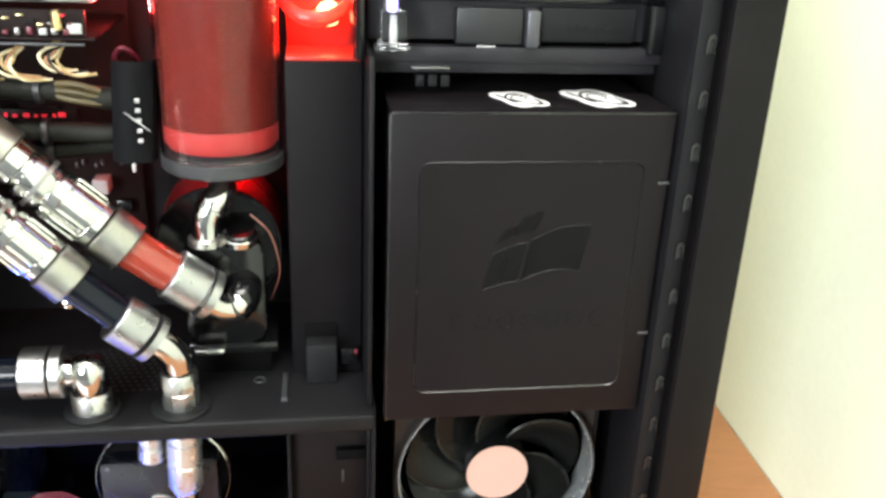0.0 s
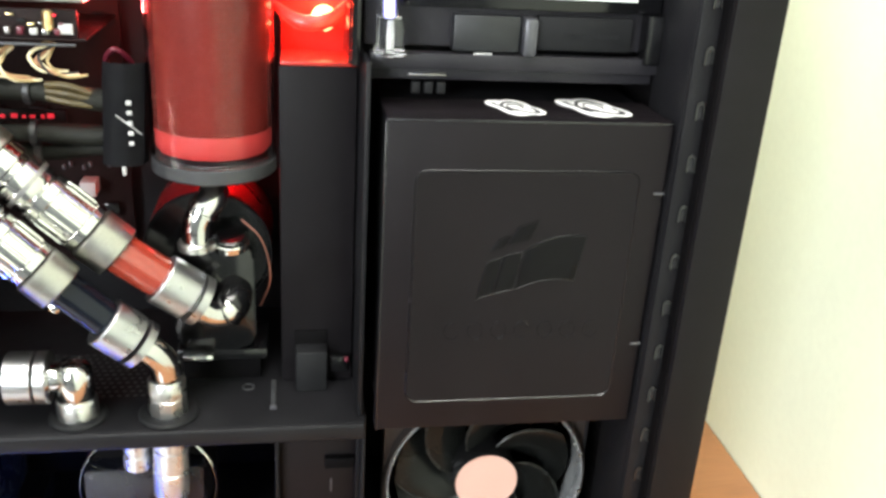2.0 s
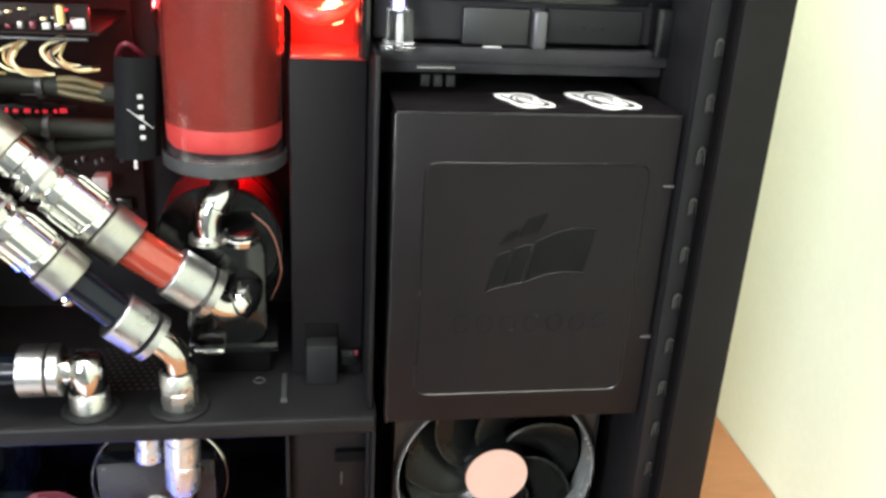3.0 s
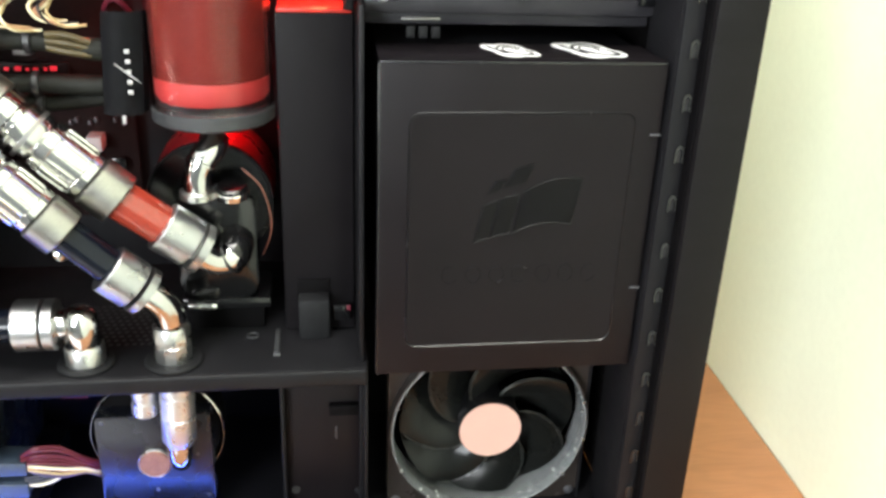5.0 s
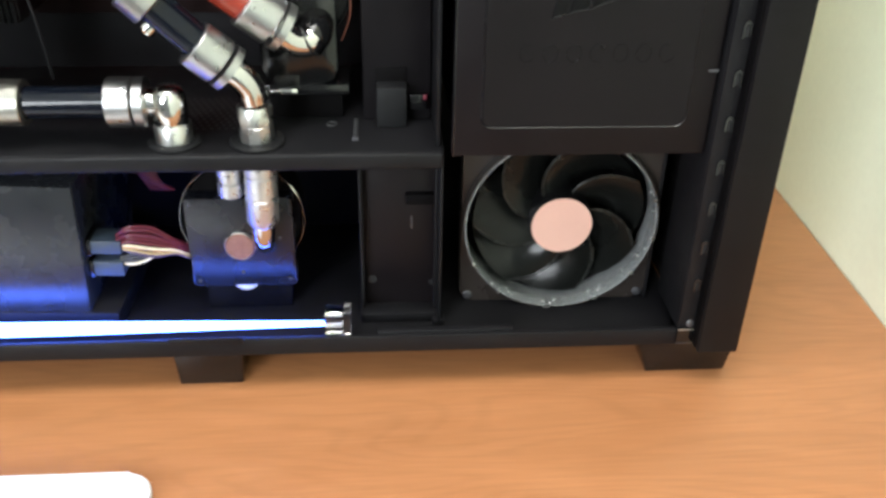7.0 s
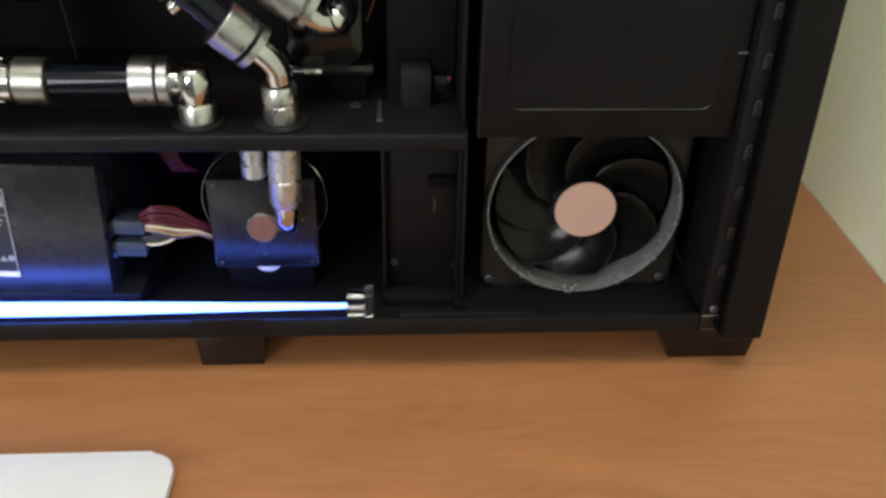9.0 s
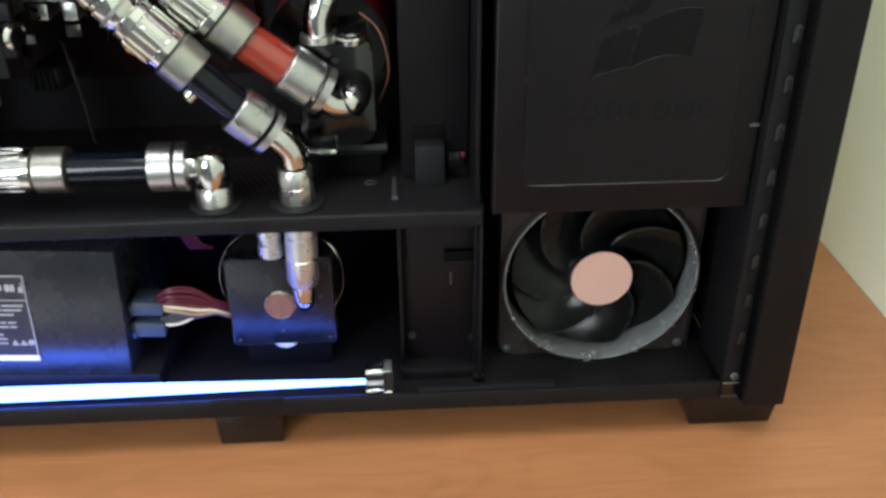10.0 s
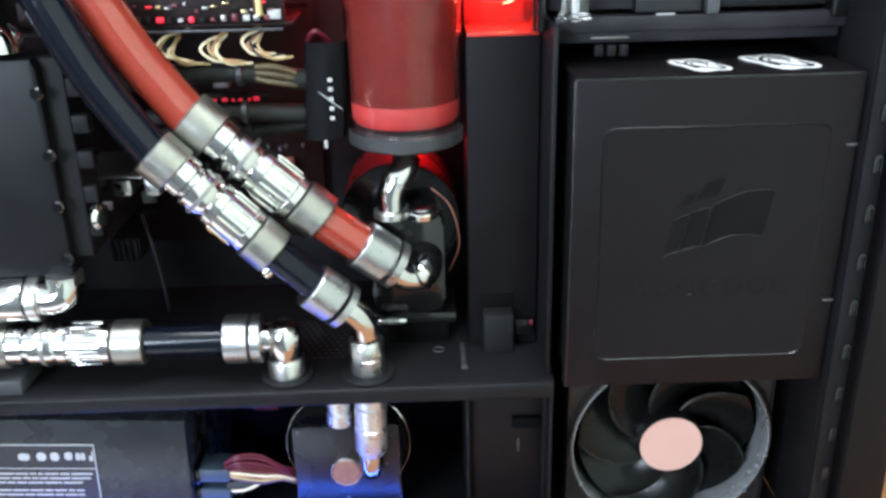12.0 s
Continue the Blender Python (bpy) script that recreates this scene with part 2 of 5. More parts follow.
def part(name, bm, mat, parent=None, label="", smooth=True):
    me = bpy.data.meshes.new(name)
    bmesh.ops.recalc_face_normals(bm, faces=bm.faces)
    bm.to_mesh(me)
    bm.free()
    me.materials.append(mat)
    if smooth:
        me.shade_smooth()
        me.set_sharp_from_angle(angle=radians(35))
    ob = new(name, me)
    if parent is not None:
        ob.parent = parent
        if parent.type == "EMPTY":
            ob.matrix_parent_inverse = Matrix.Translation(-Vector(parent.location))
    if label:
        ob["label"] = label
    return ob


def box(x0, x1, y0, y1, z0, z1, bevel=0.0008, bm=None, segs=2):
    bm = bm or bmesh.new()
    made = bmesh.ops.create_cube(bm, size=1)["verts"]
    bmesh.ops.scale(bm, vec=(x1 - x0, y1 - y0, z1 - z0), verts=made)
    bmesh.ops.translate(bm, vec=((x0 + x1) / 2, (y0 + y1) / 2, (z0 + z1) / 2), verts=made)
    if bevel:
        edges = list({e for v in made for e in v.link_edges})
        bmesh.ops.bevel(bm, geom=edges, offset=bevel, segments=segs, profile=0.5, affect="EDGES")
    return bm


def prism(outline, y0, y1, bm=None, bevel=0.0):
    """An outline of (x, z) points, from depth y0 (front) to y1."""
    bm = bm or bmesh.new()
    front = [bm.verts.new((x, y0, z)) for x, z in outline]
    back = [bm.verts.new((x, y1, z)) for x, z in outline]
    bm.faces.new(front)
    bm.faces.new(list(reversed(back)))
    n = len(front)
    for i in range(n):
        bm.faces.new((front[i], back[i], back[(i + 1) % n], front[(i + 1) % n]))
    if bevel:
        rim = [e for e in bm.edges if e.verts[0] in front and e.verts[1] in front]
        bmesh.ops.bevel(bm, geom=rim, offset=bevel, segments=2, profile=0.5, affect="EDGES")
    return bm


def rounded(x0, x1, z0, z1, r, n=6):
    pts = []
    for cx, cz, a in ((x1 - r, z1 - r, 0), (x0 + r, z1 - r, 90), (x0 + r, z0 + r, 180), (x1 - r, z0 + r, 270)):
        for i in range(n + 1):
            t = radians(a + 90 * i / n)
            pts.append((cx + r * math.cos(t), cz + r * math.sin(t)))
    return pts


def turned(profile, at, axis, segs=32, bm=None, spin=0.0, caps=True):
    """A body turned round an axis: profile of (distance along, radius)."""
    bm = bm or bmesh.new()
    q = Vector(axis).normalized().to_track_quat("Z", "Y")
    rings = []
    for s, r in profile:
        ring = []
        for i in range(segs):
            a = 2 * math.pi * i / segs + spin
            ring.append(bm.verts.new(Vector(at) + q @ Vector((r * math.cos(a), r * math.sin(a), s))))
        rings.append(ring)
    for a, b in zip(rings, rings[1:]):
        for i in range(segs):
            bm.faces.new((a[i], a[(i + 1) % segs], b[(i + 1) % segs], b[i]))
    if caps:
        bm.faces.new(list(reversed(rings[0])))
        bm.faces.new(rings[-1])
    return bm


def between(profile, a, b, segs=32, bm=None, spin=0.0):
    """A turned body from a to b: profile distances run from 0 to 1."""
    a, b = Vector(a), Vector(b)
    d = (b - a).length
    return turned([(s * d, r) for s, r in profile], a, b - a, segs, bm, spin)


def smooth_path(points, steps=10):
    pts = [Vector(p) for p in points]
    pts = [2 * pts[0] - pts[1]] + pts + [2 * pts[-1] - pts[-2]]
    out = []
    for i in range(1, len(pts) - 2):
        p0, p1, p2, p3 = pts[i - 1:i + 3]
        for k in range(steps):
            t = k / steps
            out.append(0.5 * (2 * p1 + (p2 - p0) * t + (2 * p0 - 5 * p1 + 4 * p2 - p3) * t * t + (3 * p1 - p0 - 3 * p2 + p3) * t ** 3))
    out.append(pts[-2])
    return out


def swept(points, radius, segs=20, steps=10, bm=None, curve=True):
    bm = bm or bmesh.new()
    path = smooth_path(points, steps) if curve else [Vector(p) for p in points]
    radii = radius if callable(radius) else (lambda s: radius)
    up = Vector((0.13, 1, 0.07)).normalized()
    rings = []
    n = len(path)
    for i, p in enumerate(path):
        d = (path[min(i + 1, n - 1)] - path[max(i - 1, 0)]).normalized()
        side = d.cross(up).normalized()
        over = side.cross(d).normalized()
        r = radii(i / (n - 1))
        rings.append([bm.verts.new(p + r * (math.cos(2 * math.pi * k / segs) * side + math.sin(2 * math.pi * k / segs) * over)) for k in range(segs)])
    for a, b in zip(rings, rings[1:]):
        for k in range(segs):
            bm.faces.new((a[k], a[(k + 1) % segs], b[(k + 1) % segs], b[k]))
    bm.faces.new(list(reversed(rings[0])))
    bm.faces.new(rings[-1])
    return bm


def ring_mesh(at, axis, r_out, r_in, length, segs=40, lip=0.0008):
    """A tube wall with softened rims."""
    bm = bmesh.new()
    q = Vector(axis).normalized().to_track_quat("Z", "Y")
    prof = [(lip, r_in), (0, r_in + lip), (0, r_out - lip), (lip, r_out), (length - lip, r_out), (length, r_out - lip), (length, r_in + lip), (length - lip, r_in)]
    rings = [[bm.verts.new(Vector(at) + q @ Vector((r * math.cos(2 * math.pi * i / segs), r * math.sin(2 * math.pi * i / segs), s))) for i in range(segs)] for s, r in prof]
    for a, b in zip(rings, rings[1:] + rings[:1]):
        for i in range(segs):
            bm.faces.new((a[i], a[(i + 1) % segs], b[(i + 1) % segs], b[i]))
    return bm


# ---- the room ----


def wall_x(y):
    return 0.3600 + 0.022 * y


def plan_slab(points, z0, z1):
    bm = bmesh.new()
    lo = [bm.verts.new((x, y, z0)) for x, y in points]
    hi = [bm.verts.new((x, y, z1)) for x, y in points]
    n = len(points)
    bm.faces.new(list(reversed(lo)))
    bm.faces.new(hi)
    for i in range(n):
        bm.faces.new((lo[i], lo[(i + 1) % n], hi[(i + 1) % n], hi[i]))
    return bm


YB, YF, XL, ZF, ZC = 0.66, -2.6, -2.3, -0.74, 1.75
tagged(part("wall_east", plan_slab([(wall_x(YF), YF), (wall_x(YF) + 0.1, YF), (wall_x(YB) + 0.1, YB), (wall_x(YB), YB)], ZF, ZC), WALL), "smooth cream painted wall beside the desk", "wall", kind="structure")
tagged(part("wall_north", plan_slab([(XL, YB), (wall_x(YB) + 0.1, YB), (wall_x(YB) + 0.1, YB + 0.1), (XL, YB + 0.1)], ZF, ZC), WALL), "cream painted wall behind the desk", "wall", kind="structure")
tagged(part("wall_south", plan_slab([(XL, YF - 0.1), (wall_x(YF) + 0.1, YF - 0.1), (wall_x(YF) + 0.1, YF), (XL, YF)], ZF, ZC), FAR_WALL), "grey painted wall of the room", "wall", kind="structure")
tagged(part("wall_west", plan_slab([(XL - 0.1, YF - 0.1), (XL, YF - 0.1), (XL, YB + 0.1), (XL - 0.1, YB + 0.1)], ZF, ZC), FAR_WALL), "grey painted wall of the room", "wall", kind="structure")
tagged(part("floor", plan_slab([(XL, YF), (wall_x(YF), YF), (wall_x(YB), YB), (XL, YB)], ZF - 0.05, ZF), FLOOR), "grey carpet floor of the room", "floor", kind="structure")
tagged(part("ceiling", plan_slab([(XL, YF), (wall_x(YF), YF), (wall_x(YB), YB), (XL, YB)], ZC, ZC + 0.05), CEIL), "white painted ceiling of the room", "ceiling", kind="structure")

desk = thing("desk", (-0.4, 0.0, ZF), "orange-brown wood-grain desk standing against the cream wall", "desk")
DY0, DY1, DX0 = -0.25, 0.62, -1.5
bm = plan_slab([(DX0, DY0), (wall_x(DY0) - 0.001, DY0), (wall_x(DY1) - 0.001, DY1), (DX0, DY1)], -0.028, 0.0)
bmesh.ops.bevel(bm, geom=list(bm.edges), offset=0.0015, segments=2, profile=0.5, affect="EDGES")
part("desk_top", bm, WOOD, desk)
for lx in (-1.46, 0.17):
    part("side_panel", box(lx, lx + 0.03, -0.20, 0.5, ZF, -0.028), WOOD, desk)

tray = thing("tray", (-0.40, -0.15, 0), "plain white plastic slab with rounded corners on the desk", "tray")


def slab(grow, z0, z1, soften):
    bm = bmesh.new()
    pts = rounded(-0.60 - grow, -0.1785 + grow, -0.205 - grow, -0.0886 + grow, 0.016 + grow, 8)
    lo = [bm.verts.new((x, y, z0)) for x, y in pts]
    hi = [bm.verts.new((x, y, z1)) for x, y in pts]
    bm.faces.new(list(reversed(lo)))
    top = bm.faces.new(hi)
    for i in range(len(pts)):
        bm.faces.new((lo[i], lo[(i + 1) % len(pts)], hi[(i + 1) % len(pts)], hi[i]))
    bmesh.ops.bevel(bm, geom=list(top.edges), offset=soften, segments=3, profile=0.5, affect="EDGES")
    return bm


part("base", slab(-0.0015, 0.0, 0.0032, 0.0005), DELRIN, tray, "dark grey underside")
part("top_shell", slab(0.0, 0.0030, 0.0090, 0.0028), TRAY, tray, "white top shell")

# ---- the computer case ----
X0, X1, Y1, ZT = -0.400, 0.2085, 0.205, 0.600
XF, PAN = 0.1800, 0.0340  # inner side of the front bezel, top of the floor pan
case = thing("computer_case", (-0.09, 0.10, 0.0), "open black steel tower computer case standing on the desk", "computer case")


def foot(x0, x1, tx0, tx1, y0, y1):
    bm = bmesh.new()
    lo = [bm.verts.new(p) for p in ((x0, y0, 0), (x1, y0, 0), (x1, y1, 0), (x0, y1, 0))]
    hi = [bm.verts.new(p) for p in ((tx0, y0 - 0.003, 0.032), (tx1, y0 - 0.003, 0.032), (tx1, y1, 0.032), (tx0, y1, 0.032))]
    bm.faces.new(list(reversed(lo)))
    bm.faces.new(hi)
    for i in range(4):
        bm.faces.new((lo[i], lo[(i + 1) % 4], hi[(i + 1) % 4], hi[i]))
    bmesh.ops.bevel(bm, geom=list(bm.edges), offset=0.001, segments=2, profile=0.5, affect="EDGES")
    part("foot", bm, GLOSS, case, "black plastic foot")


for fy in (0.0045, 0.155):
    foot(-0.1815, -0.1373, -0.1830, -0.1355, fy, fy + 0.045)
    foot(0.1532, 0.2116, 0.1430, 0.2160, fy, fy + 0.045)

part("floor_pan", box(X0, XF, -0.003, Y1, 0.0300, PAN, 0.001), STEEL, case)
# front flange of the floor pan with a shallow step cut in it
part("bottom_lip", box(X0, 0.1672, -0.0060, -0.0020, 0.0320, 0.0455, 0.0012), STEEL, case)
part("lip_step", box(-0.1817, -0.1321, -0.0078, -0.0056, 0.0432, 0.0484, 0.0006), STEEL, case)
part("lip_step", box(-0.0417, 0.0519, -0.0022, 0.004, 0.0330, 0.0468, 0.001), STEEL, case)
part("rear_wall", box(X0 - 0.003, X0, 0.0, Y1, 0.030, ZT), STEEL, case)
part("back_tray", box(X0, XF, 0.172, 0.175, 0.034, ZT), STEEL, case)
part("far_side_panel", box(X0, XF, Y1 - 0.002, Y1, 0.034, ZT), STEEL, case)
part("top_panel", box(X0, X1, -0.005, Y1, ZT, ZT + 0.006, 0.002), STEEL, case)
part("front_bezel", box(XF, X1, -0.0174, Y1 + 0.004, 0.0325, ZT + 0.006, 0.0018), BEZEL, case, "black front bezel")
part("bezel_groove", box(XF - 0.0012, XF + 0.0004, -0.0130, 0.010, 0.0345, ZT, 0.0003), FLAT_BLACK, case)
strip = part("front_strip", box(0.1672, XF - 0.0012, -0.0060, -0.0020, 0.0450, ZT, 0.0010), STEEL, case, "black steel strip with stamped slots")
part("strip_fold", box(0.1672, 0.1686, -0.0020, 0.045, 0.0450, ZT, 0.0006), STEEL, case)
for i in range(13):
    z = 0.0828 + 0.0293 * i
    # stamped tab: raised hood over a dark slot
    bm = prism([(0.1722, z - 0.0050), (0.1722, z + 0.0026), (0.1731, z + 0.0046), (0.1748, z + 0.0054), (0.1765, z + 0.0046), (0.1774, z + 0.0026), (0.1774, z - 0.0050), (0.1763, z - 0.0050), (0.1763, z + 0.0022), (0.1748, z + 0.0038), (0.1733, z + 0.0022), (0.1733, z - 0.0050)], -0.0078, -0.0058)
    part("slot_hood", bm, EDGE_GLOSS, strip)
    part("slot", prism(rounded(0.1734, 0.1762, z - 0.0048, z + 0.0031, 0.0013, 4), -0.0063, -0.0059), INK, strip)
bracket = part("corner_bracket", box(0.1668, XF - 0.0012, -0.0078, 0.003, 0.0325, 0.0470, 0.0010), GLOSS, case, "dark steel corner bracket")
part("bracket_rim", box(0.1672, XF - 0.0014, -0.0081, -0.0076, 0.0456, 0.0468, 0.0002), DULL, bracket)
part("bracket_rim", box(0.1672, XF - 0.0014, -0.0081, -0.0076, 0.0345, 0.0351, 0.0001), GRIP, bracket)
part("screw", turned([(0, 0.0028), (0.001, 0.0028), (0.0016, 0.0016)], (0.1752, -0.0060, 0.0505), (0, -1, 0.25), 14), GRIP, bracket)
part("screw_slot", turned([(0, 0.0012), (0.0003, 0.0012)], (0.1752, -0.0074, 0.0509), (0, -1, 0.25), 10), INK, bracket)

# middle shelf with rolled front edge
SH = 0.1756  # top of the shelf
shelf = part("shelf", box(X0, 0.0024, 0.0115, 0.172, SH - 0.0025, SH, 0.0006), STEEL, case, "black steel shelf between upper and lower chamber")
part("shelf_edge", box(X0, 0.0024, 0.0090, 0.0150, 0.1640, SH - 0.0004, 0.0020, segs=3), STEEL, case)
part("shelf_end", box(0.0012, 0.0034, 0.020, 0.17, PAN, 0.1735, 0.0006), STEEL, case)
part("screw", ring_mesh((-0.0690, 0.0560, SH - 0.0002), (0, 0, 1), 0.0040, 0.0028, 0.0010, 20, 0.0003), DELRIN, shelf)
part("pin", box(-0.0545, -0.0515, 0.030, 0.062, SH - 0.0002, SH + 0.0018, 0.0005), DELRIN, shelf)
part("pin_head", box(-0.0550, -0.0508, 0.0285, 0.0312, SH - 0.0002, SH + 0.0022, 0.0005), GRIP, shelf)

# drive cage with its cover
CX0, CX1, CZ0, CZ1 = 0.0076, 0.1650, 0.1772, 0.3668
part("cage_side", box(-0.0022, 0.0006, 0.018, 0.17, SH, 0.392, 0.0006), STEEL, case)
part("cage_body", box(0.0095, CX1 - 0.001, 0.010, 0.17, CZ0 + 0.001, CZ1 - 0.0015, 0.001), STEEL, case)
cover = part("drive_cover", prism([(CX0 - 0.0006, CZ0), (CX1, CZ0), (CX1, CZ1), (CX0 + 0.0006, CZ1)], 0.0, 0.011, bevel=0.0012), COVER, case, "black plastic drive cage cover with raised frame and emblem")
# lighter, glossier strips added for the highlight lines on the worn edges
part("edge_highlight", box(CX0 + 0.0006, CX1, -0.0003, 0.0010, CZ1 - 0.0012, CZ1 + 0.0002, 0.0005), EDGE_GLOSS, cover)
part("edge_highlight", box(CX0 - 0.0004, CX0 + 0.0005, -0.0003, 0.001, CZ0, CZ1 - 0.001, 0.0003), EDGE_GLOSS, cover)
part("cover_top", box(0.0082, CX1, 0.0108, 0.050, CZ1 - 0.0024, CZ1 - 0.0002, 0.0006), COVER, case)


def frame_ridge(x0, x1, z0, z1, r, w, h):
    out, inn = rounded(x0, x1, z0, z1, r), rounded(x0 + w, x1 - w, z0 + w, z1 - w, max(r - w, 0.0005))
    mid = rounded(x0 + w / 2, x1 - w / 2, z0 + w / 2, z1 - w / 2, max(r - w / 2, 0.0008))
    bm = bmesh.new()
    rows = [[bm.verts.new((x, y, z)) for x, z in pts] for pts, y in ((out, 0.0004), (mid, -h), (inn, 0.0004))]
    n = len(out)
    for a, b in zip(rows, rows[1:]):
        for i in range(n):
            bm.faces.new((a[i], a[(i + 1) % n], b[(i + 1) % n], b[i]))
    return bm


FRX0, FRX1, FRZ0, FRZ1 = 0.0231, 0.1507, 0.1952, 0.3401
part("raised_frame", frame_ridge(FRX0, FRX1, FRZ0, FRZ1, 0.008, 0.0015, 0.0007), EDGE_GLOSS, cover)
part("inner_field", prism(rounded(FRX0 + 0.002, FRX1 - 0.002, FRZ0 + 0.002, FRZ1 - 0.002, 0.006), -0.0003, 0.0008), COVER, cover)


def sail(x0, x1, lo0, lo1, hi0, hi1, bow, name="emblem_sail"):
    pts = []
    n = 10
    for i in range(n + 1):
        t = i / n
        pts.append((x0 + (x1 - x0) * t, lo0 + (lo1 - lo0) * t + bow * math.sin(math.pi * t)))
    for i in range(n, -1, -1):
        t = i / n
        pts.append((x0 + (x1 - x0) * t + 0.0045, hi0 + (hi1 - hi0) * t + bow * math.sin(math.pi * t)))
    part(name, prism(pts, -0.0010, 0.0006, bevel=0.0004), EMBLEM, cover, "glossy raised emblem shape")
    if bow:
        low, high = pts[:n + 1], pts[n + 1:]
        for line in (low, high, [low[-1], high[0]]):
            part("rim", swept([(x, -0.0010, z) for x, z in line], 0.0002, 6), EDGE_GLOSS, cover)


sail(0.0616, 0.0702, 0.2629, 0.2659, 0.2853, 0.2886, 0.0005)
sail(0.0715, 0.0823, 0.2663, 0.2686, 0.2896, 0.2923, 0.0005)
sail(0.0841, 0.1183, 0.2689, 0.2738, 0.2937, 0.3017, 0.0035)
sail(0.0679, 0.0755, 0.2924, 0.2951, 0.2999, 0.3019, 0.0)
sail(0.0784, 0.0901, 0.2968, 0.2998, 0.3072, 0.3105, 0.0)
MX0, MX1, MZ = 0.0421, 0.1388, 0.2428
for k in range(7):
    # embossed marks of the maker's line: plain broken rounds, each a little different
    x, a0, a1 = MX0 + (MX1 - MX0) * (k + 0.5) / 7, (60, 0, 80, 20, 50, 0, 70)[k], (330, 360, 420, 300, 400, 360, 340)[k]
    bm = bmesh.new()
    for i in range(17):
        a = radians(a0 + (a1 - a0) * i / 16)
        for r, y in ((1.0, 0.0003), (0.92, -0.0012), (0.84, 0.0003)):
            bm.verts.new((x + 0.0048 * r * math.cos(a), y, MZ + 0.0058 * r * math.sin(a)))
    bm.verts.ensure_lookup_table()
    for i in range(16):
        for j in range(2):
            v = bm.verts
            bm.faces.new((v[3 * i + j], v[3 * i + 3 + j], v[3 * i + 4 + j], v[3 * i + 1 + j]))
    part("emblem_mark", bm, EDGE_GLOSS, cover)
for z in (0.2308, 0.3259):
    part("clip", box(CX1 - 0.006, CX1 + 0.0004, -0.0008, 0.003, z, z + 0.0014, 0.0003), GRIP, cover)

# column between pump chamber and cage, upper and lower part
CT_ = 0.3806  # top of the upper column
column = part("cable_column", box(-0.0480, -0.0030, 0.062, 0.12, SH, CT_, 0.0015), COLUMN, case, "matte black cable column")
part("connector_block", box(-0.0392, -0.0195, 0.0480, 0.064, SH, 0.2036, 0.0015), RUBBER, column)
# flat black panel puts in the shade of the recess
part("block_recess", box(-0.0400, -0.0190, 0.0605, 0.0625, 0.1970, 0.2129, 0.0008), FLAT_BLACK, column)
part("block_clip", box(-0.0180, -0.0060, 0.0560, 0.0622, 0.1845, 0.1958, 0.0016), GLOSS, column)
part("clip_mark", box(-0.0085, -0.0060, 0.0548, 0.0562, 0.1926, 0.1960, 0.0004), RED_W, column)
lower = part("lower_column", box(-0.0520, 0.0012, 0.040, 0.13, PAN, 0.1640, 0.0012), COVER, case, "matte black lower cable column")
part("column_rim", box(-0.0525, -0.0502, 0.032, 0.042, PAN, 0.1640, 0.0006), STEEL, lower)
part("column_rim", box(-0.0012, 0.0012, 0.032, 0.042, PAN, 0.1640, 0.0006), STEEL, lower)
part("column_ledge", box(-0.0210, -0.0014, 0.035, 0.041, 0.1248, 0.1325, 0.0010), FLAT_BLACK, lower)
part("mark", box(-0.0172, -0.0160, 0.0392, 0.0402, 0.1040, 0.1139, 0.0002), GRIP, lower)
part("column_foot", box(-0.0530, 0.0015, 0.026, 0.042, PAN, 0.0420, 0.001), STEEL, lower)
part("foot_hole", turned([(0, 0.0030), (0.0006, 0.0030)], (-0.0447, 0.0400, 0.0629), (0, -1, 0), 12), INK, lower)
part("foot_hole", turned([(0, 0.0026), (0.0006, 0.0026)], (-0.0019, 0.0400, 0.0594), (0, -1, 0), 12), INK, lower)
part("foot_nub", box(-0.0025, 0.0063, 0.020, 0.030, PAN, 0.0395, 0.0015), STEEL, lower)
part("fan_chamber_side", box(0.1585, 0.1605, 0.05, 0.17, PAN, CZ0, 0.0006), STEEL, case)

# perforated patch of the shelf behind the hose fittings; pale discs imitate reflections at the holes
bm = bmesh.new()
for i in range(17):
    for j in range(11):
        cx, cy = -0.1950 + 0.0048 * i + (0.0024 if j % 2 else 0), 0.050 + 0.0052 * j
        vs = [bm.verts.new((cx + 0.0016 * math.cos(k * math.pi / 3), cy + 0.0016 * math.sin(k * math.pi / 3), SH + 0.0003)) for k in range(6)]
        bm.faces.new(vs)
tagged(part("perforation", bm, DELRIN, case), kind="stuff")

# ---- drive bays ----
bays = thing("drive_bay_cage", (0.0984, 0.0760, 0.3866), "black steel cage of optical drive bays above the drive cover", "drive bays")
part("lower_rail", box(0.0023, 0.1672, 0.0468, 0.0604, 0.3778, 0.3862, 0.001), BAY_STEEL, bays)
part("upper_rail", box(0.0019, 0.1682, 0.0408, 0.0504, 0.3846, 0.3935, 0.001), BAY_STEEL, bays)
part("vent_bar", box(0.0230, 0.0448, 0.0432, 0.0476, 0.3806, 0.3817, 0.0004), DULL, bays)
for i in range(3):
    part("tooth", box(0.0257 + 0.0072 * i, 0.0305 + 0.0072 * i, 0.0438, 0.0486, 0.3705, 0.3770, 0.0006), RUBBER, bays)
part("bay_side", box(-0.0011, 0.1668, 0.0492, 0.0524, 0.3963, 0.5662, 0.0008), BAY_STEEL, bays)
latch = part("slide_latch", box(0.0471, 0.0854, 0.0420, 0.0516, 0.3947, 0.4150, 0.0015), DRIVE, bays, "dark blue-grey latch plate")
part("latch_grip", box(0.0863, 0.0942, 0.0372, 0.0532, 0.3934, 0.4147, 0.002), GRIP, bays, "grey metal latch grip")
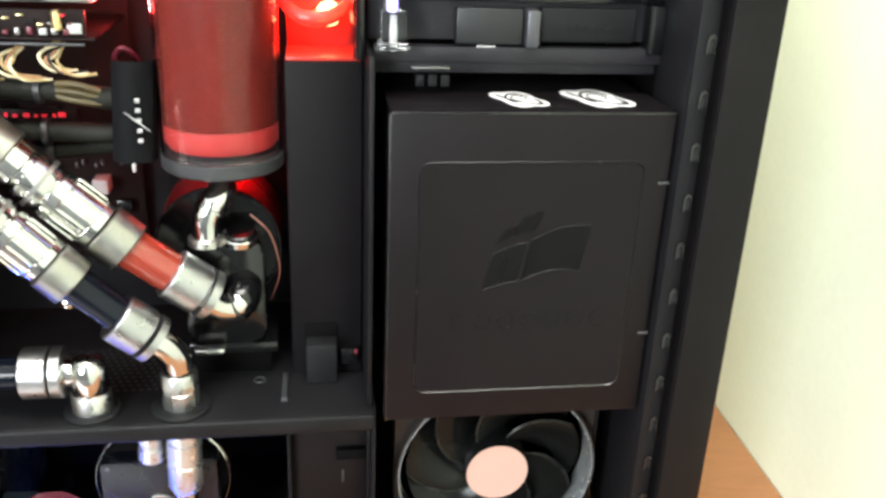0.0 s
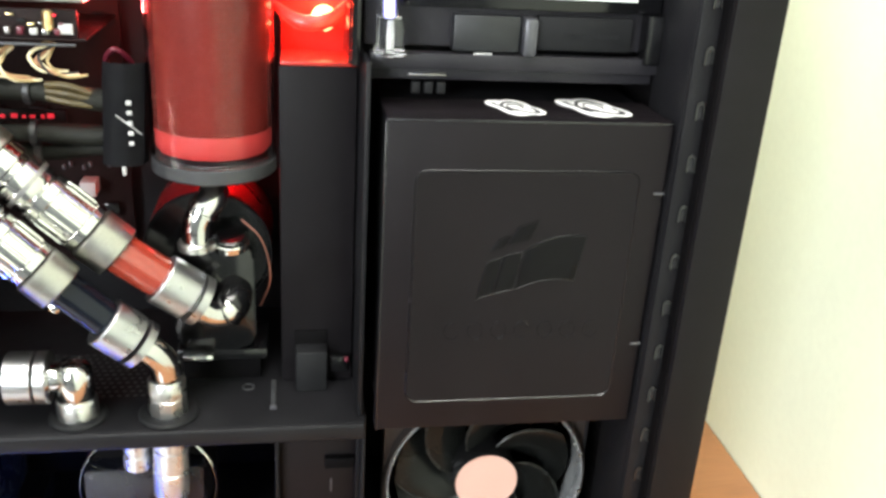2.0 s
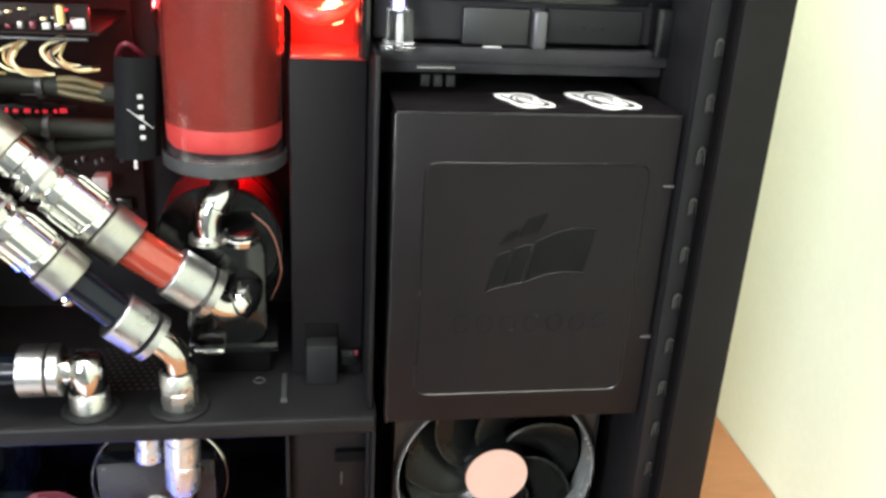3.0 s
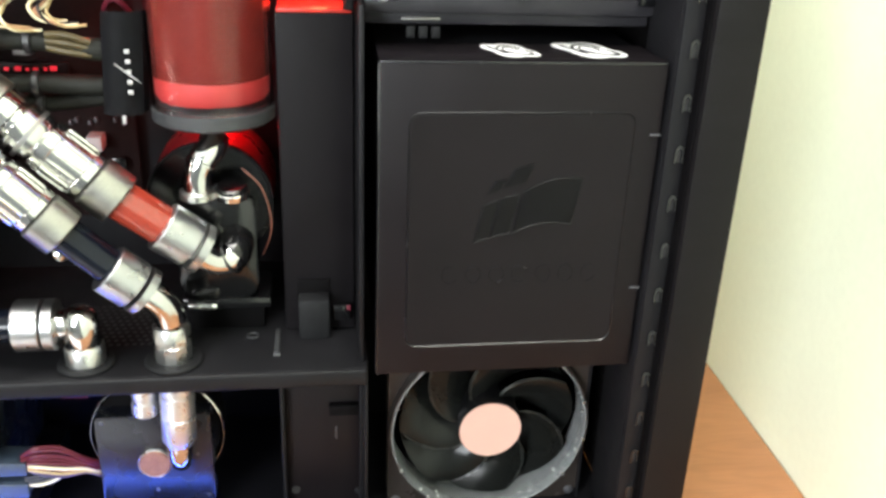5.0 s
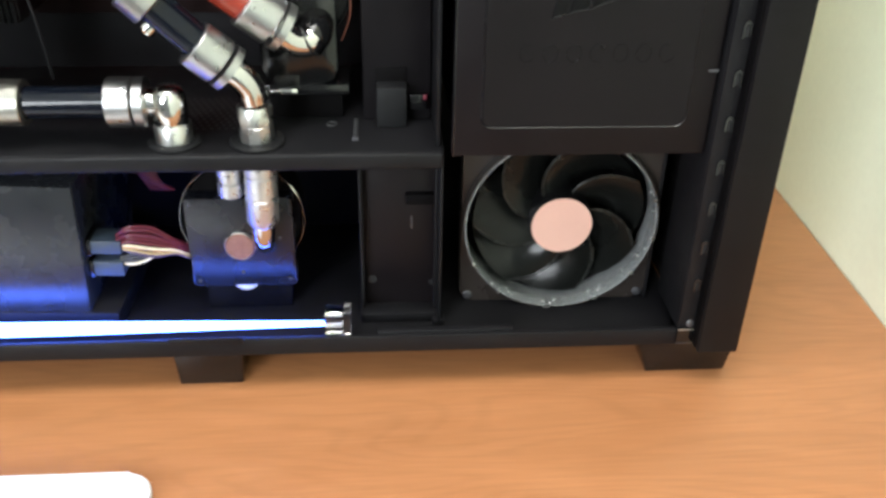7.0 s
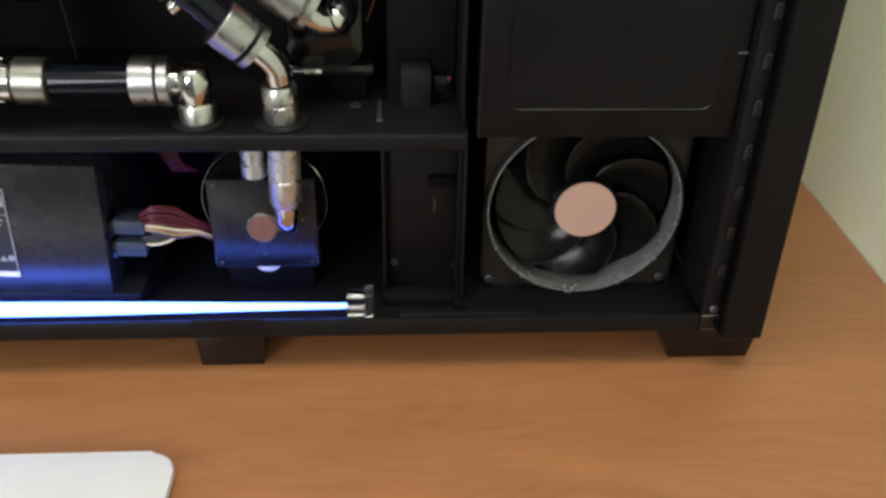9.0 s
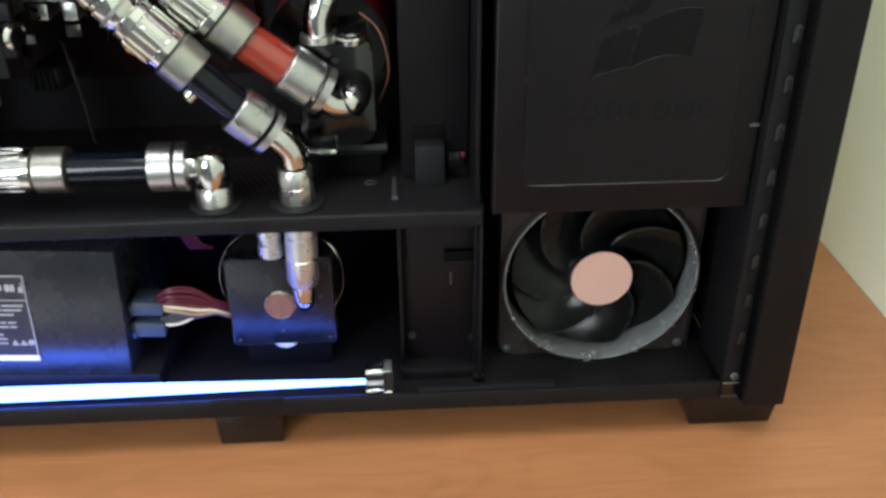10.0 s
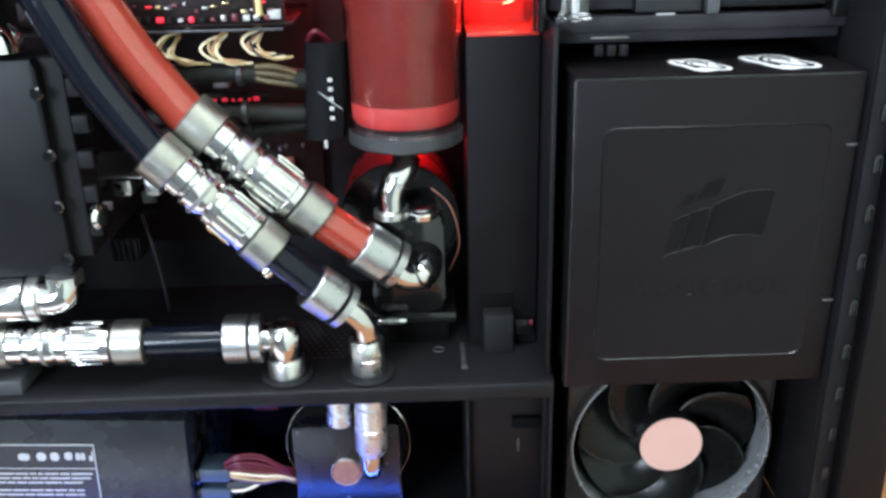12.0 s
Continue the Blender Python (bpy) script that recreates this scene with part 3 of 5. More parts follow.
part("latch_bar", box(0.0952, 0.1508, 0.0432, 0.0512, 0.3965, 0.4155, 0.0012), RUBBER, bays)
part("latch_end", box(0.1576, 0.1686, 0.0384, 0.0528, 0.3904, 0.4181, 0.0012), GLOSS, bays)
for i in range(6):
    part("print_bar", box(0.1111 + 0.0055 * i, 0.1155 + 0.0055 * i, 0.0426, 0.0435, 0.4039, 0.4063, 0), RUBBER, latch)
part("tick", box(0.0591, 0.0699, 0.0417, 0.0425, 0.3932, 0.3943, 0.0002), PRINT, bays)

drive = thing("optical_drive", (0.0886, 0.0480, 0.4215), "black optical drive with white paper labels in the bay", "optical drive")
part("drive_body", box(0.0178, 0.1667, 0.0444, 0.0504, 0.4181, 0.4584, 0.001), GLOSS, drive)
part("label", box(0.0224, 0.0444, 0.0439, 0.0445, 0.4243, 0.4333, 0), WHITE, drive, "white paper label")
part("label", box(0.0973, 0.1516, 0.0439, 0.0445, 0.4248, 0.4338, 0), WHITE, drive, "long white paper label")
drive2 = thing("optical_drive", (0.0880, 0.0480, 0.4612), "black optical drive higher up in the bay", "optical drive")
part("drive_body", box(0.0165, 0.1666, 0.0444, 0.0504, 0.4603, 0.5018, 0.001), GLOSS, drive2)

# stickers lying on top of the drive cover: a white planet with a tilted ring


def sticker(cx, cy, s):
    st = thing("sticker", (cx, cy, CZ1), "white die-cut sticker with a ringed swirl on the black cover", "sticker", "swirl stickers")

    def flat(pts, z, mat, name):
        bm = bmesh.new()
        vs = [bm.verts.new((cx + s * x, cy + 1.8 * s * y, z)) for x, y in pts]
        f = bm.faces.new(vs)
        ex_ = bmesh.ops.extrude_face_region(bm, geom=[f])
        bmesh.ops.translate(bm, vec=(0, 0, 0.0003), verts=[v for v in ex_["geom"] if isinstance(v, bmesh.types.BMVert)])
        part(name, bm, mat, st, smooth=False)

    pts = []
    for i in range(48):
        a = 2 * math.pi * i / 48
        rx, ry, tilt = 0.0190, 0.0072, -0.42
        ring = Vector((rx * math.cos(a), ry * math.sin(a)))
        r1 = math.hypot(ring.x, ring.y)
        px, py = ring.x * math.cos(tilt) - ring.y * math.sin(tilt), ring.x * math.sin(tilt) + ring.y * math.cos(tilt)
        b = math.atan2(py, px)
        r = max(math.hypot(px, py), 0.0116)
        pts.append((r * math.cos(b), r * math.sin(b)))
    pts.sort(key=lambda p: math.atan2(p[1], p[0]))
    flat(pts, CZ1 - 0.0001, WHITE, "backing")
    for k, (rx, ry, a0, a1) in enumerate(((0.0158, 0.0052, 190, 410), (0.0092, 0.0078, 50, 270), (0.0055, 0.0042, 0, 300))):
        n = 22
        outer, inner = [], []
        for i in range(n + 1):
            a = radians(a0 + (a1 - a0) * i / n)
            for lst, g in ((outer, 1.0), (inner, 0.82)):
                x, y = rx * g * math.cos(a), ry * g * math.sin(a)
                lst.append((x * math.cos(-0.5) - y * math.sin(-0.5), x * math.sin(-0.5) + y * math.cos(-0.5)))
        flat(outer + inner[::-1], CZ1 + 0.00025, INK, "swirl_line")


sticker(0.0826, 0.0302, 0.86)
sticker(0.1292, 0.0337, 1.06)

# ---- bottom fan ----
FX, FZ, FR, FY = 0.0892, 0.1022, 0.0663, 0.0420
fan = thing("case_fan", (FX, FY + 0.012, PAN), "smoked clear fan with pink hub sticker on the case floor", "fan")
bm = bmesh.new()
n = 96
angs = [2 * math.pi * k / n for k in range(n)]
reach = [min(0.0700 / max(abs(math.cos(a)), 1e-6), 0.0682 / max(abs(math.sin(a)), 1e-6), 0.0925) for a in angs]
rows = []
for y in (FY + 0.010, FY + 0.026):
    o = [bm.verts.new((FX + r * math.cos(a), y, FZ + r * math.sin(a))) for a, r in zip(angs, reach)]
    i_ = [bm.verts.new((FX + 0.0676 * math.cos(a), y, FZ + 0.0676 * math.sin(a))) for a in angs]
    rows += [o, i_]
o0, i0, o1, i1 = rows
for k in range(n):
    j = (k + 1) % n
    bm.faces.new((o0[k], o0[j], i0[j], i0[k]))
    bm.faces.new((o1[j], o1[k], i1[k], i1[j]))
    bm.faces.new((o0[j], o0[k], o1[k], o1[j]))
    bm.faces.new((i0[k], i0[j], i1[j], i1[k]))
frame_ob = part("frame", bm, SMOKED_FRAME, fan, "black square fan frame")
part("rim", ring_mesh((FX, FY + 0.0245, FZ), (0, -1, 0), FR + 0.0022, FR + 0.0012, 0.0245, 72, 0.0003), FROST, fan, "frosted clear plastic rim")
part("rim_shell", ring_mesh((FX, FY + 0.0098, FZ), (0, -1, 0), FR + 0.0036, FR + 0.0023, 0.0092, 72, 0.0003), SMOKED_FRAME, fan, "smoked outer rim")
part("hub", turned([(0, 0.0228), (0.022, 0.0228), (0.0255, 0.0210), (0.026, 0.0)], (FX, FY + 0.026, FZ + 0.001), (0, -1, 0), 40), GLOSS, fan)
part("hub_sticker", turned([(0, 0.0215), (0.0004, 0.0215)], (FX, FY - 0.0002, FZ + 0.001), (0, -1, 0), 48), PINK, fan, "pink round hub sticker")
for k in range(7):
    bm = bmesh.new()
    grid = []
    for i in range(9):
        r = 0.0225 + (FR - 0.0045 - 0.0225) * i / 8
        row = []
        for j in range(7):
            a = radians(360 / 7 * k + 20) + radians(-56) * (j / 6) + radians(-42) * (i / 8) ** 1.2
            y = FY + 0.0095 + 0.0165 * (j / 6) ** 1.7
            row.append(bm.verts.new((FX + r * math.cos(a), y, FZ + r * math.sin(a))))
        grid.append(row)
    for i in range(8):
        for j in range(6):
            bm.faces.new((grid[i][j], grid[i + 1][j], grid[i + 1][j + 1], grid[i][j + 1]))
    bmesh.ops.solidify(bm, geom=list(bm.faces), thickness=0.0012)
    blade = part("blade", bm, BLADE, fan)
    edge = []
    for i in range(9):
        r = 0.0235 + (FR - 0.0055 - 0.0235) * i / 8
        a = radians(360 / 7 * k + 20) + radians(-42) * (i / 8) ** 1.2
        edge.append((FX + r * math.cos(a), FY + 0.0095, FZ + r * math.sin(a)))
    part("leading_edge", swept(edge, lambda t: 0.0004 + 0.0006 * math.sin(math.pi * (0.15 + 0.7 * t)), 10, 3), BLADE_EDGE, blade)
for sx in (-1, 1):
    for sz in (-1,):
        part("screw", turned([(0, 0.0034), (0.0012, 0.0034), (0.002, 0.002)], (FX + sx * 0.0640, FY + 0.010, FZ + sz * 0.0625), (0, -1, 0), 14), GRIP, frame_ob)
# nickel bumps added as bright glints along the clear rim
for deg, y, w in ((232, -0.0005, 0.0008), (265, -0.0008, 0.0024), (296, -0.0006, 0.0017), (324, -0.0004, 0.0013), (351, -0.0004, 0.0012), (17, 0.0, 0.0010), (206, 0.0, 0.0008)):
    a = radians(deg)
    part("rim_glint", box(-w, w, -0.001, 0.001, -0.0011, 0.0008, 0.0004), NICKEL, frame_ob).location = (FX + FR * 1.026 * math.cos(a), FY + y, FZ + FR * 1.026 * math.sin(a))
for deg, y in ((240, 0.006), (252, 0.008), (275, 0.007), (288, 0.009), (311, 0.008), (331, 0.007), (338, 0.012), (343, 0.006), (357, 0.007), (6, 0.009)):
    a = radians(deg)
    part("rim_vent", turned([(0, 0.0007), (0.0009, 0.0007)], (FX + (FR + 0.0013) * math.cos(a), FY + y, FZ + (FR + 0.0013) * math.sin(a)), (-math.cos(a), 0, -math.sin(a)), 8), INK, frame_ob)

rnd = random.Random(31)
for i in range(34):
    # small metal beads imitate bright specks of light on the frosted rim
    a, y, w = radians(rnd.uniform(-155, 22)), FY + rnd.uniform(0.001, 0.011), rnd.uniform(0.0003, 0.0009)
    bead = bmesh.new()
    bmesh.ops.create_icosphere(bead, subdivisions=1, radius=w)
    part("rim_speckle", bead, SATIN if i % 3 else GRIP, frame_ob).location = (FX + (FR + 0.0010) * math.cos(a), y, FZ + (FR + 0.0010) * math.sin(a))

# ---- reservoir and upper pump ----
RX, RY, RR = -0.0851, 0.0679, 0.0354
RZ = [0.3175, 0.3273, 0.3315, 0.3453]  # cap foot, cap top, floor and top of the lit coolant
res = thing("reservoir", (RX, RY, RZ[0]), "tall acrylic cylinder reservoir filled with red coolant", "reservoir")
part("base_cap", turned([(0, RR - 0.003), (0.002, RR), (RZ[1] - RZ[0] - 0.001, RR), (RZ[1] - RZ[0], RR - 0.0015)], (RX, RY, RZ[0]), (0, 0, 1), 64), DELRIN, res, "grey plastic base cap")
part("cap_ring", ring_mesh((RX, RY, RZ[1] - 0.0004), (0, 0, 1), RR - 0.0005, RR - 0.004, 0.0022, 64, 0.0006), ACRYLIC, res)
part("liquid", turned([(0, RR - 0.0027), (0.19, RR - 0.0027)], (RX, RY, RZ[3]), (0, 0, 1), 64), LIQUID, res, "red coolant")
part("glowing_liquid", turned([(0, RR - 0.0050), (0.004, RR - 0.0027), (RZ[3] - RZ[2] - 0.0004, RR - 0.0027)], (RX, RY, RZ[2]), (0, 0, 1), 64), GLOW_RED, res, "red coolant with base lighting put in as its own glow")
tube = part("tube", ring_mesh((RX, RY, RZ[1] - 0.0002), (0, 0, 1), RR - 0.0003, RR - 0.0022, 0.2080, 64, 0.0005), TUBE_WALL, res)
tube.visible_shadow = False
part("top_cap", turned([(0, RR), (0.02, RR)], (RX, RY, RZ[1] + 0.2080), (0, 0, 1), 64), DELRIN, res)

pump = thing("water_pump", (-0.092, 0.075, SH), "black round water pump with chrome ports under the reservoir", "pump")
PX, PY, PZ, PR = -0.0921, 0.0750, 0.2617, 0.0388
part("pump_head", turned([(0, PR - 0.001), (0.022, PR - 0.001), (0.0235, PR - 0.002), (0.0240, 0.0)], (PX, PY + 0.024, PZ), (0, -1, 0), 64), GLOSS, pump)
part("pump_ring", ring_mesh((PX, PY + 0.003, PZ), (0, -1, 0), PR, PR - 0.0012, 0.0044, 64, 0.0004), EDGE_GLOSS, pump, "thin glossy pump ring")
part("lit_band", ring_mesh((PX, PY + 0.055, PZ), (0, -1, 0), PR - 0.0003, PR - 0.0030, 0.0515, 64, 0.0006), RED_BAND, pump, "pump head band coloured red to imitate a reflection")
bm = prism(rounded(-0.1117, -0.0633, 0.2035, 0.2740, 0.010), 0.056, 0.080, bevel=0.002)
body = part("pump_body", bm, GLOSS, pump, "black pump body block")
part("port_collar", turned([(0, 0.0108), (0.0035, 0.0108), (0.0045, 0.0098)], (-0.0770, 0.0600, 0.2719), (0, -0.2, 1), 28), CHROME, pump)
part("port_cap", turned([(0.0040, 0.0100), (0.0062, 0.0098), (0.0072, 0.0085)], (-0.0770, 0.0600, 0.2719), (0, -0.2, 1), 28), GLOSS, pump)
part("outlet_joint", swept([(-0.0782, 0.0440, 0.2384), (-0.0765, 0.0460, 0.2400), (-0.0754, 0.0510, 0.2424), (-0.0759, 0.0600, 0.2428)], 0.0108, 28), GLOSS, pump, "black outlet joint")
part("outlet_ring", ring_mesh((-0.0788, 0.0436, 0.2380), (0.9, -0.25, 0.5), 0.0114, 0.0092, 0.0022, 32, 0.0006), EDGE_GLOSS, pump)
part("pump_foot", box(-0.1078, -0.0891, 0.0480, 0.0560, 0.1989, 0.2037, 0.0018), CHROME, pump)
part("pump_plate", box(-0.1117, -0.0569, 0.0560, 0.095, 0.1960, 0.2030, 0.0010), GLOSS, pump)
part("pump_mount", box(-0.1093, -0.0615, 0.0680, 0.095, SH, 0.1962, 0.0010), FLAT_BLACK, pump)
wire = thing("copper_wire", (-0.0560, 0.0600, 0.2163), "thin copper-coloured wire looping beside the pump", "wire")
part("strand", swept([(-0.0708, 0.0640, 0.2871), (-0.0601, 0.0580, 0.2784), (-0.0549, 0.0560, 0.2630), (-0.0545, 0.0560, 0.2487), (-0.0605, 0.0620, 0.2305)], 0.00042, 8), material("copper_wire", (0.30, 0.12, 0.085), 0.35, 0.6), wire)

drop = thing("drop_fitting", (-0.092, 0.062, 0.270), "curved chrome fitting joining reservoir and pump", "fitting")
part("bend", swept([(-0.0861, 0.0660, 0.3050), (-0.0871, 0.0600, 0.3014), (-0.0922, 0.0560, 0.2958), (-0.0957, 0.0550, 0.2869), (-0.0962, 0.0550, 0.2776)], 0.0088, 28), CHROME, drop)
part("collar", turned([(0, 0.0110), (0.0040, 0.0110), (0.0050, 0.0098)], (-0.0964, 0.0550, 0.2726), (0, 0, 1), 28), NICKEL, drop)
part("ring", ring_mesh((-0.0936, 0.0555, 0.2924), (0.45, 0.3, 1), 0.0098, 0.0080, 0.0022, 28, 0.0005), CHROME, drop)

# ---- hoses, couplings and compression fittings ----


def nut_profile(r):
    return [(0, r * 0.80), (0.02, r * 0.96), (0.06, r), (0.94, r), (0.98, r * 0.96), (1, r * 0.80)]


def nut(parent, a, b, r, mat=NICKEL, facets=10, spin=0.15, name="nut"):
    return part(name, between(nut_profile(r), a, b, facets, spin=spin), mat, parent)


def lerp(a, b, t):
    return Vector(a) + (Vector(b) - Vector(a)) * t


def coupling(at_a, at_b, r, label):
    """Quick coupling from a to b: two hexagonal collars, a ribbed sleeve and a stepped plug."""
    c = thing("quick_coupling", tuple(lerp(at_a, at_b, 0.5)), label, "hose coupling", "quick couplings")
    nut(c, at_a, lerp(at_a, at_b, 0.20), r * 1.06, COLLAR, 12, 0.5, "collar")
    nut(c, lerp(at_a, at_b, 0.81), at_b, r * 1.06, COLLAR, 12, 0.9, "collar")
    part("plug", between([(0, r * 0.8), (0.0, r * 0.93), (0.30, r * 0.93), (0.34, r * 0.80), (0.42, r * 0.80), (0.46, r * 0.97), (0.9, r * 0.97), (1, r * 0.86)], lerp(at_a, at_b, 0.20), lerp(at_a, at_b, 0.48), 40), CHROME, c)
    sl = part("sleeve", between([(0, r * 0.86), (0.04, r), (0.20, r * 1.02), (0.22, r * 0.95), (0.80, r * 0.95), (0.82, r * 1.02), (0.96, r), (1, r * 0.84)], lerp(at_a, at_b, 0.48), lerp(at_a, at_b, 0.81), 40), CHROME, c)
    d = (Vector(at_b) - Vector(at_a)).normalized()
    q = d.to_track_quat("Z", "Y")
    L = (Vector(at_b) - Vector(at_a)).length
    for k in range(14):
        a = 2 * math.pi * k / 14
        rad = q @ Vector((math.cos(a), math.sin(a), 0))
        p0 = lerp(at_a, at_b, 0.555) + rad * r * 0.955
        p1 = lerp(at_a, at_b, 0.740) + rad * r * 0.955
        part("rib", between([(0, 0.00037), (0.08, 0.0010), (0.92, 0.0010), (1, 0.00037)], p0, p1, 6), CHROME, sl)
    part("seal_ring", between([(0, r * 0.9), (0.1, r * 1.0), (0.9, r * 1.0), (1, r * 0.9)], lerp(at_a, at_b, 0.395), lerp(at_a, at_b, 0.425), 40), DULL, c)
    return c


RED_A, RED_B = (-0.2096, 0.0330, 0.3463), (-0.1370, 0.0330, 0.2793)
BLK_A, BLK_B = (-0.2260, 0.0120, 0.3318), (-0.1637, 0.0132, 0.2672)
hose = thing("red_hose", (-0.2366, 0.0330, 0.3868), "thick glossy red coolant hose curving down to a coupling", "hose")
part("tubing", swept([(-0.3003, 0.0420, 0.5121), (-0.2674, 0.0348, 0.4397), (-0.2484, 0.0330, 0.4066), (-0.2302, 0.0330, 0.3747), RED_A, lerp(RED_A, RED_B, 0.05)], 0.0130, 28), RED_HOSE, hose)
coupling(RED_A, RED_B, 0.0153, "ribbed chrome quick coupling on the red hose")
hose = thing("red_hose", (-0.1262, 0.0330, 0.2702), "short piece of red coolant hose between coupling and pump fitting", "hose")
part("tubing", between([(0, 0.0119), (1, 0.0119)], lerp(RED_A, RED_B, 0.96), (-0.1047, 0.0342, 0.2553), 28), RED_HOSE, hose)
fit = thing("compression_fitting", (-0.0967, 0.0360, 0.2483), "nickel compression fitting with polished elbow at the pump", "hose fitting", "compression fittings")
nut(fit, (-0.1155, 0.0331, 0.2636), (-0.0987, 0.0353, 0.2506), 0.0152, KNURL, 40)
nut(fit, (-0.0974, 0.0354, 0.2495), (-0.0928, 0.0361, 0.2463), 0.0152, KNURL, 40, 0.0, "ring")
part("elbow", swept([(-0.1006, 0.0345, 0.2511), (-0.0948, 0.0365, 0.2438), (-0.0881, 0.0390, 0.2380), (-0.0811, 0.0420, 0.2364), (-0.0778, 0.0446, 0.2385)], 0.0090, 24), CHROME, fit, "polished elbow")

hose = thing("black_hose", (-0.2506, 0.0120, 0.3702), "thick glossy black coolant hose curving down to a coupling", "hose")
part("tubing", swept([(-0.3159, 0.0180, 0.5113), (-0.2839, 0.0132, 0.4445), (-0.2695, 0.0120, 0.4116), (-0.2507, 0.0120, 0.3711), BLK_A, lerp(BLK_A, BLK_B, 0.05)], 0.0110, 28), BLACK_HOSE, hose)
coupling(BLK_A, BLK_B, 0.0140, "ribbed chrome quick coupling on the black hose")
hose = thing("black_hose", (-0.1516, 0.0150, 0.2530), "short piece of black coolant hose between coupling and shelf fitting", "hose")
part("tubing", between([(0, 0.0104), (1, 0.0104)], lerp(BLK_A, BLK_B, 0.95), (-0.1337, 0.0198, 0.2343), 28), BLACK_HOSE, hose)
fit = thing("compression_fitting", (-0.1124, 0.0258, 0.1793), "nickel compression fitting with angled elbow through the shelf", "hose fitting", "compression fittings")
nut(fit, (-0.1449, 0.0179, 0.2443), (-0.1306, 0.0202, 0.2310), 0.0147, KNURL, 40)
nut(fit, (-0.1292, 0.0205, 0.2297), (-0.1253, 0.0211, 0.2261), 0.0147, KNURL, 40, 0.0, "ring")
part("elbow", swept([(-0.1270, 0.0208, 0.2277), (-0.1199, 0.0222, 0.2212), (-0.1155, 0.0240, 0.2138), (-0.1140, 0.0255, 0.2050)], 0.0089, 24), CHROME, fit, "polished elbow")
part("stem", between([(0, 0.0102), (0.05, 0.0110), (0.44, 0.0110), (0.46, 0.0104), (0.50, 0.0104), (0.52, 0.0110), (0.97, 0.0110), (1, 0.0100)], (-0.1147, 0.0279, 0.2014), (-0.1147, 0.0279, SH + 0.0015), 10), SATIN, fit)


def grommet(x, y, r):
    g = thing("grommet", (x, y, SH), "dark rubber grommet in the steel shelf", "grommet", "shelf grommets")
    part("flange", ring_mesh((x, y, SH - 0.0002), (0, 0, 1), r, 0.0095, 0.0030, 40, 0.0011), RUBBER, g)


grommet(-0.1147, 0.0279, 0.0177)
grommet(-0.1662, 0.0279, 0.0166)

HZ, HY = 0.2036, 0.0279
coupling((-0.3556, HY, HZ + 0.001), (-0.2514, HY, HZ), 0.0138, "ribbed chrome quick coupling lying level above the shelf")
hose = thing("black_hose", (-0.23, HY, HZ), "straight black coolant hose above the shelf", "hose")
part("tubing", between([(0, 0.0100), (1, 0.0100)], (-0.2549, HY, HZ), (-0.1933, HY, HZ), 28), BLACK_HOSE, hose)
fit = thing("compression_fitting", (-0.1662, HY, SH), "nickel compression fitting with square elbow through the shelf", "hose fitting", "compression fittings")
nut(fit, (-0.2025, HY, HZ), (-0.1867, HY, HZ), 0.0154, KNURL, 40)
nut(fit, (-0.1857, HY, HZ), (-0.1791, HY, HZ), 0.0154, KNURL, 40, 0.0, "ring")
part("neck", between([(0, 0.0092), (0.35, 0.0092), (0.38, 0.0084), (0.55, 0.0084), (0.60, 0.0098), (1, 0.0098)], (-0.1795, HY, HZ), (-0.1664, HY, HZ - 0.001), 24), CHROME, fit)
part("elbow", turned([(0, 0.0104), (0.0028, 0.0112), (0.0125, 0.0112), (0.0135, 0.0105), (0.0152, 0.0105), (0.0160, 0.0110), (0.0290, 0.0110), (0.0345, 0.0095), (0.0375, 0.0060), (0.0382, 0.0)], (-0.1662, HY, SH + 0.0010), (0, 0, 1), 28, caps=False), CHROME, fit, "polished square elbow")
part("base_collar", turned([(0, 0.0108), (0.001, 0.0116), (0.0125, 0.0116), (0.0135, 0.0110)], (-0.1662, HY, SH + 0.0008), (0, 0, 1), 24), SATIN, fit, "satin base collar")

# sprung release buttons below the couplings on the black hose
for at, way in (((-0.1997, 0.0260, 0.2806), (-0.8, -0.2, -0.6)), ((-0.1707, 0.0280, 0.2503), (-0.8, -0.2, -0.6))):
    button = thing("release_button", at, "small chrome release button under the hose coupling", "button", "release buttons")
    part("cap", turned([(-0.004, 0.0052), (0.003, 0.0052), (0.0045, 0.0040), (0.005, 0.0015)], at, way, 20), CHROME, button)

# fitting under the shelf
under = thing("angled_fitting", (-0.1141, 0.0288, 0.1333), "stepped chrome fitting hanging under the shelf into the lower pump", "hose fitting")
part("stem", between([(0, 0.0094), (0.02, 0.0106), (0.28, 0.0106), (0.29, 0.0100), (0.31, 0.0100), (0.32, 0.0108), (0.58, 0.0108), (0.59, 0.0101), (0.61, 0.0101), (0.62, 0.0108), (0.93, 0.0106), (1, 0.0088)], (-0.1136, 0.0230, SH - 0.003), (-0.1154, 0.0230, 0.1192), 12, spin=0.2), STEM, under)
part("tip", swept([(-0.1153, 0.0230, 0.1192 + 0.002), (-0.1155, 0.0232, 0.1132), (-0.1158, 0.0246, 0.1070), (-0.1160, 0.0285, 0.1021), (-0.1160, 0.0345, 0.0976)], 0.0078, 24), CHROME, under, "polished angled tip")
plug = thing("port_plug", (-0.137, 0.032, 0.15), "small chrome port fitting under the shelf", "hose fitting")
